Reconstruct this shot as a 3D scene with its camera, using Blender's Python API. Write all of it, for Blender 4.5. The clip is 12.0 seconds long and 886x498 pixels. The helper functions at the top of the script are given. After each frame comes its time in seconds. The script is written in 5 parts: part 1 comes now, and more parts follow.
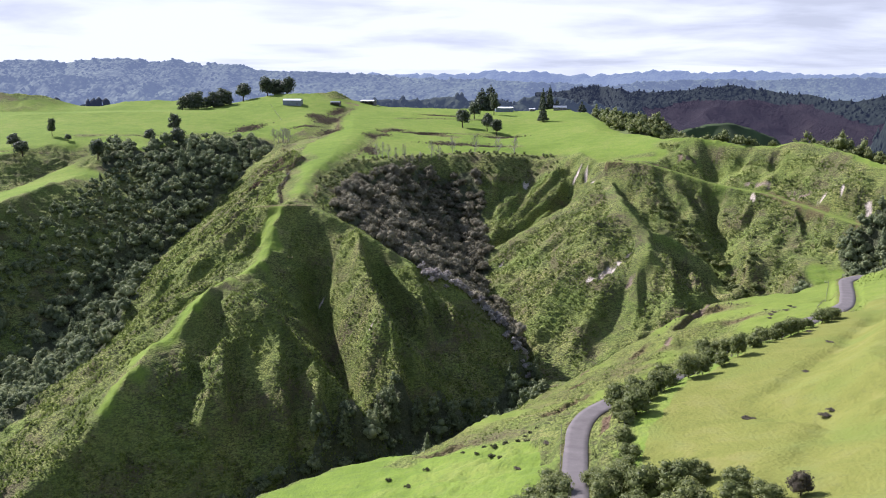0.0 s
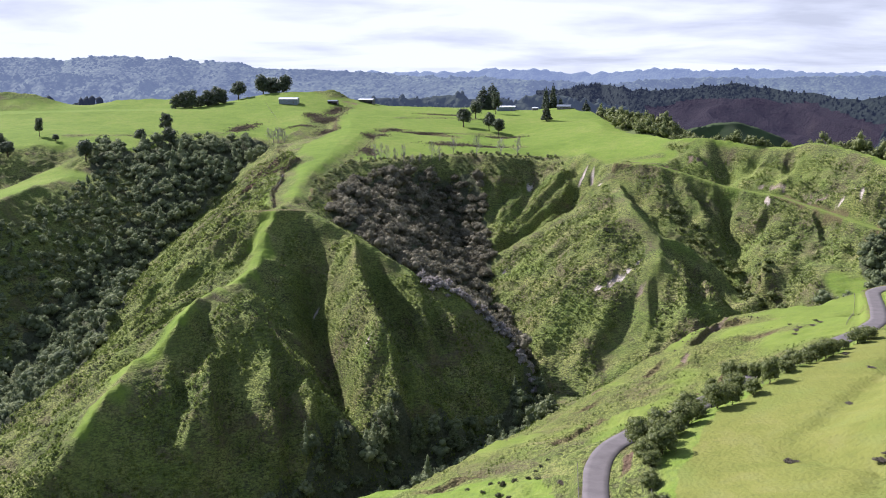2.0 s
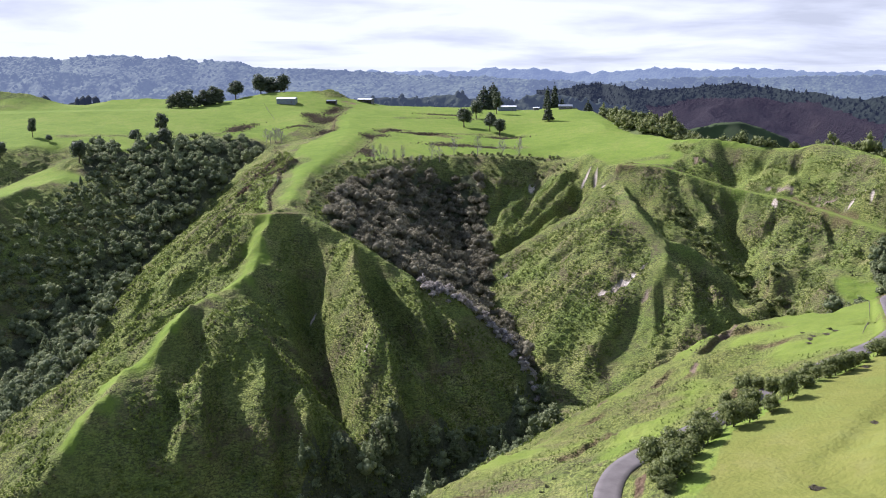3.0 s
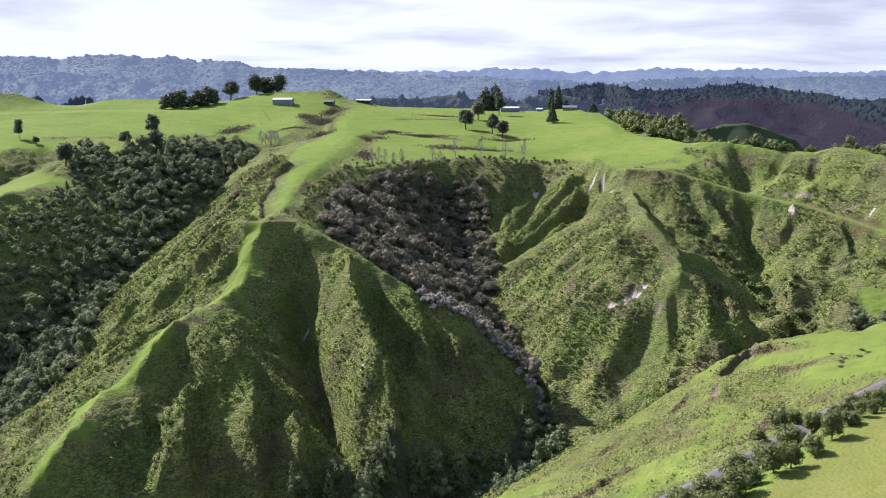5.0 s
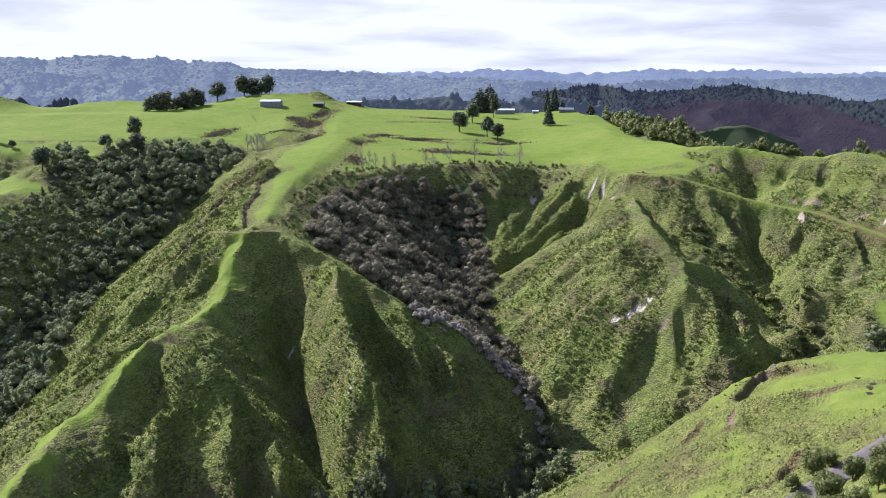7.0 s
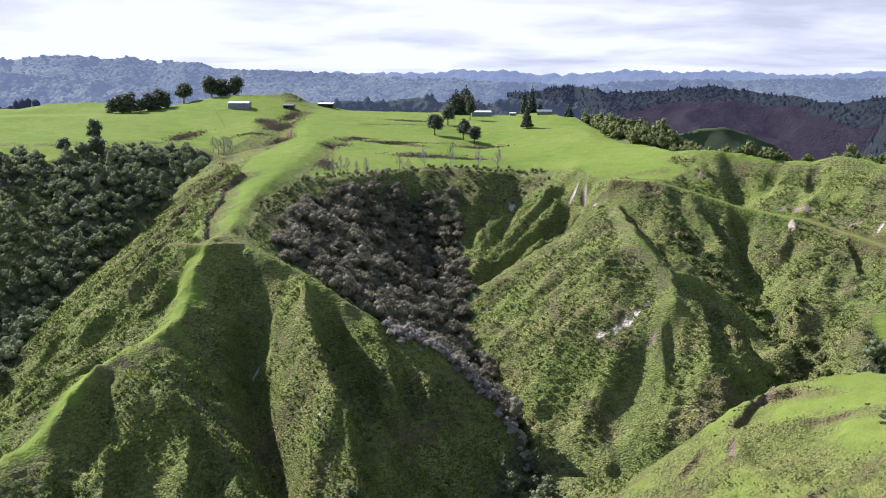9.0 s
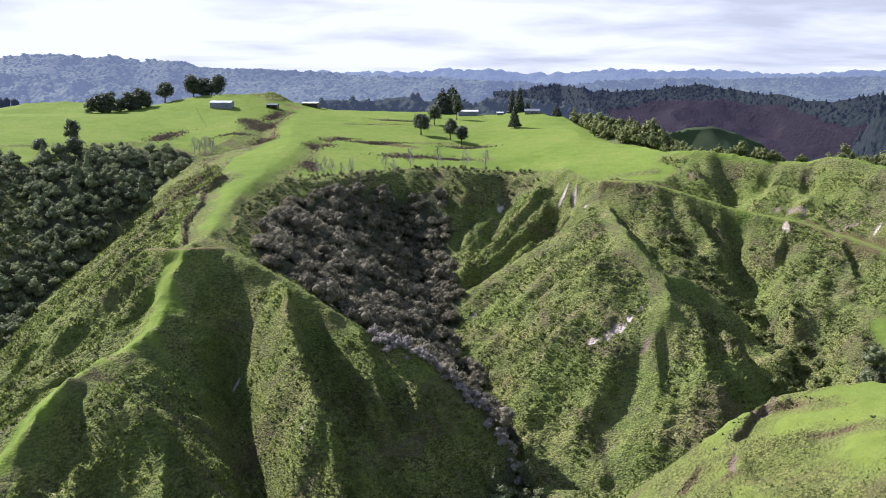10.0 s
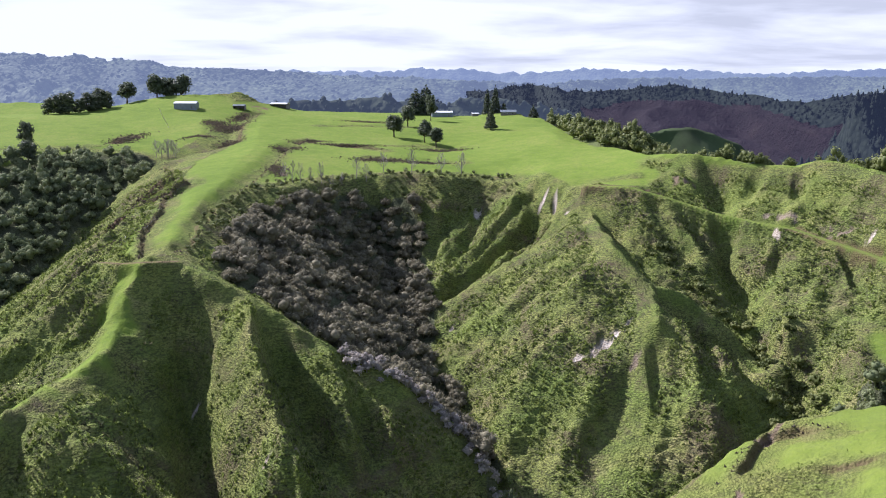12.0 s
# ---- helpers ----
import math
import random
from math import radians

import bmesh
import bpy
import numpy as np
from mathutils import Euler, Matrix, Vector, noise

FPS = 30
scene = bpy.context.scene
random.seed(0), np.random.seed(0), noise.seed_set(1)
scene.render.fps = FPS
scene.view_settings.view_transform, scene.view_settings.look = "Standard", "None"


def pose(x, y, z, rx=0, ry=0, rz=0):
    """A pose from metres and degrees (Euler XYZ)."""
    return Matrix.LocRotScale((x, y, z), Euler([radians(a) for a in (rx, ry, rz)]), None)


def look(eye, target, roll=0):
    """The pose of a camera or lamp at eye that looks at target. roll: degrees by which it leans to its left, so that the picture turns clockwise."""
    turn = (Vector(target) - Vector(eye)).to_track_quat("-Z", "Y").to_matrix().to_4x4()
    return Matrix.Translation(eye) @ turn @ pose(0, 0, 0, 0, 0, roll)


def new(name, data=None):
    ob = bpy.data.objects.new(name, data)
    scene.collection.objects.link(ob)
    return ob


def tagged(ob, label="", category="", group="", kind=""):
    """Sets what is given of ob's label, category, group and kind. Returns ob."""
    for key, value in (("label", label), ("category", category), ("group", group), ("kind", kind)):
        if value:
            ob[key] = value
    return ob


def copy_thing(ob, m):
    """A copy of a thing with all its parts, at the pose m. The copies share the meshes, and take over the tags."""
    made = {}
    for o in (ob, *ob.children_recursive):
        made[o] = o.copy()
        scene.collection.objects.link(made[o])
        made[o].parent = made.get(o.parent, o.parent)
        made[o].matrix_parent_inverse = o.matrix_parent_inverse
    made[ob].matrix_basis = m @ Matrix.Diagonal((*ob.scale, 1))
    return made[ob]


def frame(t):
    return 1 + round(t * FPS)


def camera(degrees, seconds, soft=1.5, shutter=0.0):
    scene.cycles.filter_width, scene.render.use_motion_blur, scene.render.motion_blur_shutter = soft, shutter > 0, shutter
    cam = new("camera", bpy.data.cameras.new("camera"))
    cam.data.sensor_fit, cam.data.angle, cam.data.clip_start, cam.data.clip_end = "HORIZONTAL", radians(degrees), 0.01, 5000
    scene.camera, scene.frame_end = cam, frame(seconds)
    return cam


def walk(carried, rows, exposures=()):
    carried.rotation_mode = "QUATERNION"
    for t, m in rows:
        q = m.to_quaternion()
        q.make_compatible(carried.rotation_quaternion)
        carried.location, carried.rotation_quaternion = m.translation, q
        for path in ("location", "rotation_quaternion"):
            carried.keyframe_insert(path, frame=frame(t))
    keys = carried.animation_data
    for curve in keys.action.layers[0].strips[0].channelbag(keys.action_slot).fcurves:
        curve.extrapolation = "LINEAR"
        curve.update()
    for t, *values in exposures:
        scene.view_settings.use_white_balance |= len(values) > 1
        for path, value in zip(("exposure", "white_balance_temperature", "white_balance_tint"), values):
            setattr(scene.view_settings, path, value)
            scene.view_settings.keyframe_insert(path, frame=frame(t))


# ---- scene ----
cam = camera(50.34, 12.0, soft=1.05)
# seconds, eye in metres, turn in degrees
PATH = [
    (0, -0.10, -0.05, 260.00, 79.298, -0.088, -0.010),
    (0.5, -0.30, 6.73, 260.00, 79.273, -0.084, -0.006),
    (1, -0.49, 13.52, 260.00, 79.243, -0.092, -0.021),
    (1.5, -0.67, 20.33, 260.00, 79.215, -0.087, -0.021),
    (2, -0.84, 27.14, 260.00, 79.174, -0.084, -0.028),
    (2.5, -1.00, 33.97, 260.00, 79.152, -0.084, -0.040),
    (3, -1.14, 40.81, 260.00, 79.134, -0.089, -0.043),
    (5, -1.63, 68.24, 260.00, 79.129, -0.027, -0.028),
    (5.5, -1.72, 75.12, 260.00, 79.129, -0.038, -0.013),
    (6, -1.80, 82.00, 260.00, 79.137, -0.034, -0.031),
    (6.5, -1.87, 88.89, 260.00, 79.149, -0.010, -0.031),
    (7, -1.92, 95.79, 260.00, 79.184, -0.010, -0.469),
    (9, -2.03, 123.43, 260.00, 79.232, 0.083, -2.028),
    (9.5, -2.03, 130.34, 260.00, 79.193, 0.078, -2.458),
    (10, -2.01, 137.27, 260.00, 79.163, 0.079, -2.882),
    (10.5, -1.99, 144.19, 260.00, 79.150, 0.093, -3.291),
    (11, -1.94, 151.11, 260.00, 79.156, 0.110, -3.720),
    (11.5, -1.89, 158.04, 260.00, 79.159, 0.127, -4.138),
    (12, -1.82, 164.97, 260.00, 79.146, 0.143, -4.566),
]
walk(cam, [(t, pose(x, y, z, rx, 0, rz) @ pose(0, 0, 0, 0, 0, roll)) for t, x, y, z, rx, roll, rz in PATH], exposures=[(0.0, 0.88, 5680, 24), (12.0, 0.88, 5680, 24)])

# Daylight: a broken bright cloud sheet and a sun low on the left, a little behind the hills
SUN_TO = Vector((-0.61, 0.49, 0.62)).normalized()
SUN_ELEV = math.asin(SUN_TO.z)
SUN_ROT = math.atan2(SUN_TO.x, SUN_TO.y)

world = bpy.data.worlds.new("world")
scene.world = world
world.use_nodes = True
wn, wl = world.node_tree.nodes, world.node_tree.links
wn.clear()


def wnode(kind, **values):
    n = wn.new(kind)
    for key, value in values.items():
        n.inputs[key].default_value = value
    return n


sky = wn.new("ShaderNodeTexSky")
sky.sky_type, sky.sun_disc, sky.sun_elevation, sky.sun_rotation = "NISHITA", False, SUN_ELEV, SUN_ROT
sky.altitude, sky.air_density, sky.dust_density = 300, 1.0, 1.0
coord = wn.new("ShaderNodeTexCoord")
split = wn.new("ShaderNodeSeparateXYZ")
wl.new(coord.outputs["Generated"], split.inputs[0])
# clouds on a flat sheet above: direction divided by its height
lift = wn.new("ShaderNodeMath"); lift.operation = "MAXIMUM"; lift.inputs[1].default_value = 0.0
wl.new(split.outputs["Z"], lift.inputs[0])
add = wn.new("ShaderNodeMath"); add.operation = "ADD"; add.inputs[1].default_value = 0.10
wl.new(lift.outputs[0], add.inputs[0])
sheet = wn.new("ShaderNodeVectorMath"); sheet.operation = "DIVIDE"
wl.new(coord.outputs["Generated"], sheet.inputs[0])
trip = wn.new("ShaderNodeCombineXYZ")
for k in range(3):
    wl.new(add.outputs[0], trip.inputs[k])
wl.new(trip.outputs[0], sheet.inputs[1])
cloud = wnode("ShaderNodeTexNoise", Scale=0.62, Detail=7.0, Roughness=0.52, Distortion=0.25)
wl.new(sheet.outputs[0], cloud.inputs["Vector"])
cover = wn.new("ShaderNodeValToRGB")
cover.color_ramp.elements[0].position, cover.color_ramp.elements[1].position = 0.10, 0.22
wl.new(cloud.outputs["Fac"], cover.inputs[0])
thick = wn.new("ShaderNodeValToRGB")
thick.color_ramp.elements[0].position, thick.color_ramp.elements[0].color = 0.46, (8.2, 8.6, 8.5, 1)
thick.color_ramp.elements[1].position, thick.color_ramp.elements[1].color = 0.68, (5.25, 5.6, 5.75, 1)
# thicker to the east
east = wn.new("ShaderNodeMath"); east.operation = "MULTIPLY_ADD"; east.inputs[1].default_value = 0.16
wl.new(split.outputs["X"], east.inputs[0])
wl.new(cloud.outputs["Fac"], east.inputs[2])
wl.new(east.outputs[0], thick.inputs[0])
# the sheet breaks up overhead and behind
veil = wn.new("ShaderNodeMapRange")
veil.inputs["From Min"].default_value, veil.inputs["From Max"].default_value = 0.12, 0.55
veil.inputs["To Min"].default_value, veil.inputs["To Max"].default_value = 1.0, 0.30
wl.new(split.outputs["Z"], veil.inputs["Value"])
part_cover = wn.new("ShaderNodeMath"); part_cover.operation = "MULTIPLY"
wl.new(cover.outputs["Color"], part_cover.inputs[0])
wl.new(veil.outputs[0], part_cover.inputs[1])
ahead = wn.new("ShaderNodeMapRange")
ahead.inputs["From Min"].default_value, ahead.inputs["From Max"].default_value = -0.5, 0.6
ahead.inputs["To Min"].default_value, ahead.inputs["To Max"].default_value = 0.45, 1.0
wl.new(split.outputs["Y"], ahead.inputs["Value"])
bank = wn.new("ShaderNodeMath"); bank.operation = "MULTIPLY"
wl.new(part_cover.outputs[0], bank.inputs[0])
wl.new(ahead.outputs[0], bank.inputs[1])
mixc = wn.new("ShaderNodeMix"); mixc.data_type = "RGBA"
wl.new(bank.outputs[0], mixc.inputs["Factor"])
wl.new(sky.outputs[0], mixc.inputs[6])
wl.new(thick.outputs["Color"], mixc.inputs[7])
# a clouded sky is brighter towards its top than at the horizon
rise = wn.new("ShaderNodeMapRange")
rise.inputs["From Min"].default_value, rise.inputs["From Max"].default_value = 0.12, 0.9
rise.inputs["To Min"].default_value, rise.inputs["To Max"].default_value = 0.066, 0.080
wl.new(split.outputs["Z"], rise.inputs["Value"])
back = wnode("ShaderNodeBackground")
wl.new(rise.outputs[0], back.inputs["Strength"])
wl.new(mixc.outputs[2], back.inputs["Color"])
wout = wn.new("ShaderNodeOutputWorld")
wl.new(back.outputs[0], wout.inputs["Surface"])

sun_data = bpy.data.lights.new("sun", "SUN")
sun_data.energy, sun_data.angle, sun_data.color = 5.2, radians(0.53), (1.0, 0.94, 0.84)
sun = new("sun", sun_data)
sun.matrix_world = look(SUN_TO * 1000, (0, 0, 0))

# ---- materials ----
def material(name):
    m = bpy.data.materials.new(name)
    m.use_nodes = True
    m.node_tree.nodes.clear()
    return m, Nodes(m.node_tree)


class Nodes:
    """Short hand for a node tree."""

    def __init__(self, tree):
        self.tree = tree

    def add(self, kind, **settings):
        n = self.tree.nodes.new(kind)
        for key, value in settings.items():
            setattr(n, key, value)
        return n

    def put(self, socket, value):
        if isinstance(value, bpy.types.NodeSocket):
            self.tree.links.new(value, socket)
        else:
            socket.default_value = value

    def place(self):
        return self.add("ShaderNodeNewGeometry").outputs["Position"]

    def scaled(self, vector, scale):
        n = self.add("ShaderNodeVectorMath", operation="MULTIPLY")
        self.put(n.inputs[0], vector)
        self.put(n.inputs[1], scale)
        return n.outputs[0]

    def noise(self, vector, scale, detail=4.0, rough=0.55, distort=0.0):
        n = self.add("ShaderNodeTexNoise")
        self.put(n.inputs["Vector"], vector)
        for key, value in (("Scale", scale), ("Detail", detail), ("Roughness", rough), ("Distortion", distort)):
            n.inputs[key].default_value = value
        return n.outputs["Fac"]

    def cells(self, vector, scale, feature="F1", rand=1.0):
        n = self.add("ShaderNodeTexVoronoi", feature=feature)
        self.put(n.inputs["Vector"], vector)
        n.inputs["Scale"].default_value, n.inputs["Randomness"].default_value = scale, rand
        return n.outputs["Distance"]

    def ramp(self, value, *stops):
        n = self.add("ShaderNodeValToRGB")
        self.put(n.inputs[0], value)
        while len(n.color_ramp.elements) < len(stops):
            n.color_ramp.elements.new(0.5)
        for e, (at, c) in zip(n.color_ramp.elements, stops):
            e.position = at
            e.color = (*c, 1) if isinstance(c, tuple) else (c, c, c, 1)
        return n.outputs["Color"]

    def mix(self, f, a, b, blend="MIX"):
        n = self.add("ShaderNodeMix", data_type="RGBA", blend_type=blend)
        self.put(n.inputs[0], f)
        for k, v in ((6, a), (7, b)):
            self.put(n.inputs[k], (*v, 1) if isinstance(v, tuple) and len(v) == 3 else v)
        return n.outputs[2]

    def math(self, op, a, b=0.0, clamp=False):
        n = self.add("ShaderNodeMath", operation=op, use_clamp=clamp)
        self.put(n.inputs[0], a)
        self.put(n.inputs[1], b)
        return n.outputs[0]

    def attr(self, name):
        return self.add("ShaderNodeAttribute", attribute_name=name).outputs["Fac"]

    def bump(self, height, strength, distance, normal=None):
        n = self.add("ShaderNodeBump")
        self.put(n.inputs["Height"], height)
        n.inputs["Strength"].default_value, n.inputs["Distance"].default_value = strength, distance
        if normal is not None:
            self.put(n.inputs["Normal"], normal)
        return n.outputs[0]

    def surface(self, colour, rough=0.9, normal=None, spec=0.2, metal=0.0, sheen=0.0):
        n = self.add("ShaderNodeBsdfPrincipled")
        self.put(n.inputs["Base Color"], (*colour, 1) if isinstance(colour, tuple) and len(colour) == 3 else colour)
        self.put(n.inputs["Roughness"], rough)
        n.inputs["Specular IOR Level"].default_value, n.inputs["Metallic"].default_value = spec, metal
        if normal is not None:
            self.put(n.inputs["Normal"], normal)
        out = self.add("ShaderNodeOutputMaterial")
        self.tree.links.new(n.outputs[0], out.inputs["Surface"])
        return n


def ground_material():
    m, n = material("hill_country_ground")
    p = n.place()
    big = n.noise(p, 0.018, 3.0)
    mid = n.noise(p, 0.12, 5.0, 0.6)
    fine = n.noise(p, 0.9, 5.0, 0.65)
    clump0 = n.noise(p, 0.5, 5.0, 0.72)
    # grazed paddock: even green with paler seed heads
    grass = n.ramp(n.math("ADD", n.math("MULTIPLY", mid, 0.5), n.math("MULTIPLY", big, 0.5)), (0.35, (0.112, 0.170, 0.026)), (0.5, (0.148, 0.210, 0.034)), (0.65, (0.186, 0.226, 0.050)))
    grass = n.mix(n.ramp(clump0, (0.45, 0.0), (0.68, 0.6)), grass, (0.098, 0.138, 0.042))
    # dry ripe pasture
    dry = n.ramp(mid, (0.3, (0.138, 0.154, 0.036)), (0.52, (0.168, 0.178, 0.044)), (0.7, (0.200, 0.192, 0.062)))
    dry = n.mix(n.ramp(n.noise(p, 0.06, 5.0, 0.65), (0.48, 0.0), (0.64, 0.6)), dry, (0.124, 0.168, 0.036))
    dry = n.mix(n.ramp(n.noise(p, 0.55, 4.0, 0.7), (0.54, 0.0), (0.68, 0.45)), dry, (0.112, 0.122, 0.040))
    # rough hill face: grassy treads with dark risers, straw, fern and bare clay between
    tread = n.noise(n.scaled(p, (0.36, 0.36, 1.9)), 1.0, 5.0, 0.66, 0.6)
    clump = n.noise(p, 0.85, 5.0, 0.70)
    hummock = n.cells(n.scaled(p, (0.95, 0.95, 1.5)), 1.0)
    patch = n.noise(p, 0.055, 5.0, 0.66)
    rough_g = n.ramp(patch, (0.30, (0.110, 0.140, 0.044)), (0.44, (0.196, 0.232, 0.066)), (0.59, (0.272, 0.290, 0.088)), (0.74, (0.335, 0.290, 0.145)))
    rough_g = n.mix(n.ramp(n.noise(p, 0.028, 3.0), (0.50, 0.0), (0.66, 0.5)), rough_g, (0.175, 0.265, 0.055))
    rough_g = n.mix(n.ramp(tread, (0.40, 0.8), (0.50, 0.0)), rough_g, (0.062, 0.066, 0.036))
    rough_g = n.mix(n.ramp(clump, (0.54, 0.0), (0.62, 0.75)), rough_g, (0.050, 0.054, 0.030))
    rough_g = n.mix(n.ramp(hummock, (0.46, 0.0), (0.78, 0.55)), rough_g, (0.066, 0.070, 0.036))
    soil = n.math("MULTIPLY", n.ramp(n.noise(p, 0.045, 5.0, 0.7, 0.5), (0.50, 0.0), (0.61, 0.75)), n.ramp(fine, (0.35, 0.2), (0.55, 1.0)))
    rough_g = n.mix(soil, rough_g, (0.140, 0.108, 0.072))
    clay = n.ramp(fine, (0.3, (0.092, 0.062, 0.038)), (0.7, (0.20, 0.138, 0.088)))
    litter = n.ramp(fine, (0.3, (0.058, 0.068, 0.038)), (0.7, (0.135, 0.145, 0.080)))
    c = n.mix(n.attr("pasture"), rough_g, grass)
    c = n.mix(n.attr("dry"), c, dry)
    c = n.mix(n.attr("clay"), c, clay)
    c = n.mix(n.attr("chalk"), c, n.ramp(fine, (0.3, (0.50, 0.41, 0.31)), (0.7, (0.80, 0.74, 0.65))))
    c = n.mix(n.attr("litter"), c, litter)
    # sheep tracks run level across the steep faces
    h = n.math("ADD", n.math("SUBTRACT", n.math("MULTIPLY", tread, 1.0), n.math("MULTIPLY", hummock, 0.9)), n.math("ADD", n.math("MULTIPLY", clump, 1.1), n.math("MULTIPLY", n.noise(p, 2.2, 4.0, 0.7), 0.45)))
    steep = n.math("SUBTRACT", 1.0, n.math("MULTIPLY", n.attr("pasture"), 0.8))
    h = n.math("MULTIPLY", h, steep)
    n.surface(c, 0.95, n.bump(h, 1.0, 0.95), 0.04)
    return m


GROUND = ground_material()


def leaf_material(name, dark, mid, pale, gloss=0.55):
    """Foliage: the tone shifts from leaf to leaf and from tree to tree."""
    m, n = material(name)
    island = n.add("ShaderNodeNewGeometry").outputs["Random Per Island"]
    tone = n.math("ADD", n.math("MULTIPLY", island, 0.45), n.math("MULTIPLY", n.attr("tint"), 0.55))
    c = n.ramp(tone, (0.1, dark), (0.5, mid), (0.95, pale))
    c = n.mix(n.ramp(n.noise(n.place(), 0.8, 3.0), (0.40, 0.0), (0.75, 0.35)), c, dark)
    s = n.surface(c, gloss, None, 0.25)
    # thin leaves let some light through
    thin = n.add("ShaderNodeBsdfTranslucent")
    n.put(thin.inputs["Color"], c)
    both = n.add("ShaderNodeMixShader")
    both.inputs[0].default_value = 0.38
    m.node_tree.links.new(s.outputs[0], both.inputs[1])
    m.node_tree.links.new(thin.outputs[0], both.inputs[2])
    out = [k for k in m.node_tree.nodes if k.type == "OUTPUT_MATERIAL"][0]
    m.node_tree.links.new(both.outputs[0], out.inputs["Surface"])
    return m


LEAF_BUSH = leaf_material("native_bush_leaves", (0.100, 0.124, 0.064), (0.195, 0.232, 0.110), (0.330, 0.355, 0.180), 0.85)
LEAF_GREY = leaf_material("grey_scrub_leaves", (0.096, 0.090, 0.058), (0.200, 0.184, 0.120), (0.355, 0.328, 0.220), 0.85)
LEAF_PALE = leaf_material("bare_grey_twigs", (0.24, 0.215, 0.19), (0.40, 0.365, 0.325), (0.52, 0.48, 0.43), 0.8)
LEAF_OLIVE = leaf_material("olive_leaves", (0.086, 0.106, 0.032), (0.165, 0.196, 0.058), (0.290, 0.305, 0.115))
LEAF_PINE = leaf_material("pine_needles", (0.046, 0.060, 0.038), (0.092, 0.114, 0.064), (0.160, 0.182, 0.104))
LEAF_TUFT = leaf_material("rank_grass", (0.084, 0.112, 0.028), (0.170, 0.220, 0.048), (0.240, 0.270, 0.080), 0.9)
LEAF_FERN = leaf_material("dark_fern", (0.050, 0.058, 0.028), (0.090, 0.098, 0.044), (0.150, 0.140, 0.075), 0.8)
LEAF_BRACKEN = leaf_material("dead_bracken", (0.062, 0.052, 0.038), (0.112, 0.096, 0.066), (0.185, 0.160, 0.108), 0.9)


def bark_material(name, a, b):
    m, n = material(name)
    p = n.scaled(n.place(), (4.0, 4.0, 0.9))
    g = n.noise(p, 1.6, 5.0, 0.65)
    n.surface(n.ramp(g, (0.3, a), (0.7, b)), 0.9, n.bump(g, 0.6, 0.05), 0.15)
    return m


BARK = bark_material("brown_bark", (0.035, 0.026, 0.018), (0.11, 0.085, 0.062))
BARK_PALE = bark_material("pale_grey_bark", (0.20, 0.175, 0.165), (0.38, 0.345, 0.32))


def hazed_range_material(name, dark, pale, veil):
    """Forested ranges kilometres off; veil is an emitted tint that stands for the blue air of the distance."""
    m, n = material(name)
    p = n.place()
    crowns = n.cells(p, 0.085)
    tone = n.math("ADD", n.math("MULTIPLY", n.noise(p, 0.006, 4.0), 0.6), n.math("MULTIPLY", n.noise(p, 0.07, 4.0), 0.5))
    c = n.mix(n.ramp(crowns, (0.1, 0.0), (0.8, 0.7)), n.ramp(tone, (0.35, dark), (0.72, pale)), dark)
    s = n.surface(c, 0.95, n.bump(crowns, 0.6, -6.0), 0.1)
    # the forest itself glows faintly, as haze put into the material
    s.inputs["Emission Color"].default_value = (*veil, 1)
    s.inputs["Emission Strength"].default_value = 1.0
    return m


# last colour of each: the haze glow, stronger and bluer with distance
RANGE_FAR = hazed_range_material("hazed_farthest_ranges", (0.018, 0.026, 0.016), (0.045, 0.055, 0.03), (0.130, 0.164, 0.242))
RANGE_MID = hazed_range_material("hazed_far_forest", (0.012, 0.020, 0.012), (0.100, 0.120, 0.062), (0.088, 0.110, 0.160))
RANGE_RISE = hazed_range_material("hazed_rise_forest", (0.014, 0.020, 0.014), (0.045, 0.056, 0.032), (0.024, 0.031, 0.047))
RANGE_NEAR = hazed_range_material("hazed_forest_ridge", (0.008, 0.012, 0.010), (0.020, 0.027, 0.018), (0.010, 0.013, 0.023))


def felled_material():
    m, n = material("hazed_felled_hillside")
    p = n.place()
    mid, fine = n.noise(p, 0.02, 5.0, 0.6), n.noise(p, 0.15, 5.0, 0.7)
    # bare soil tones, set extra dark to stand for cloud shade on the hill
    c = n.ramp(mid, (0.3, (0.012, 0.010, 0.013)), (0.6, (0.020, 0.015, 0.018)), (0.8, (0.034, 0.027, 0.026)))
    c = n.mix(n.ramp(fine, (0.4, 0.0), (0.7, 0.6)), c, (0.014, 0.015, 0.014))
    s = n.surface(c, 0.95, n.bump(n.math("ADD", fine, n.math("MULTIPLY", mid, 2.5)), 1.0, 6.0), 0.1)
    # haze of the air between, put in as a faint emitted tint
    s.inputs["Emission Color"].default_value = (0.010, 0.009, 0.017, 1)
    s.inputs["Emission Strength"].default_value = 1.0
    return m


FELLED = felled_material()


def plain_material(name, colour, rough=0.6, metal=0.0, grime=0.3, scale=1.2):
    m, n = material(name)
    g = n.noise(n.place(), scale, 5.0, 0.6)
    dark = tuple(v * (1 - grime) for v in colour)
    n.surface(n.ramp(g, (0.35, dark), (0.65, colour)), rough, n.bump(g, 0.15, 0.02), 0.35, metal)
    return m


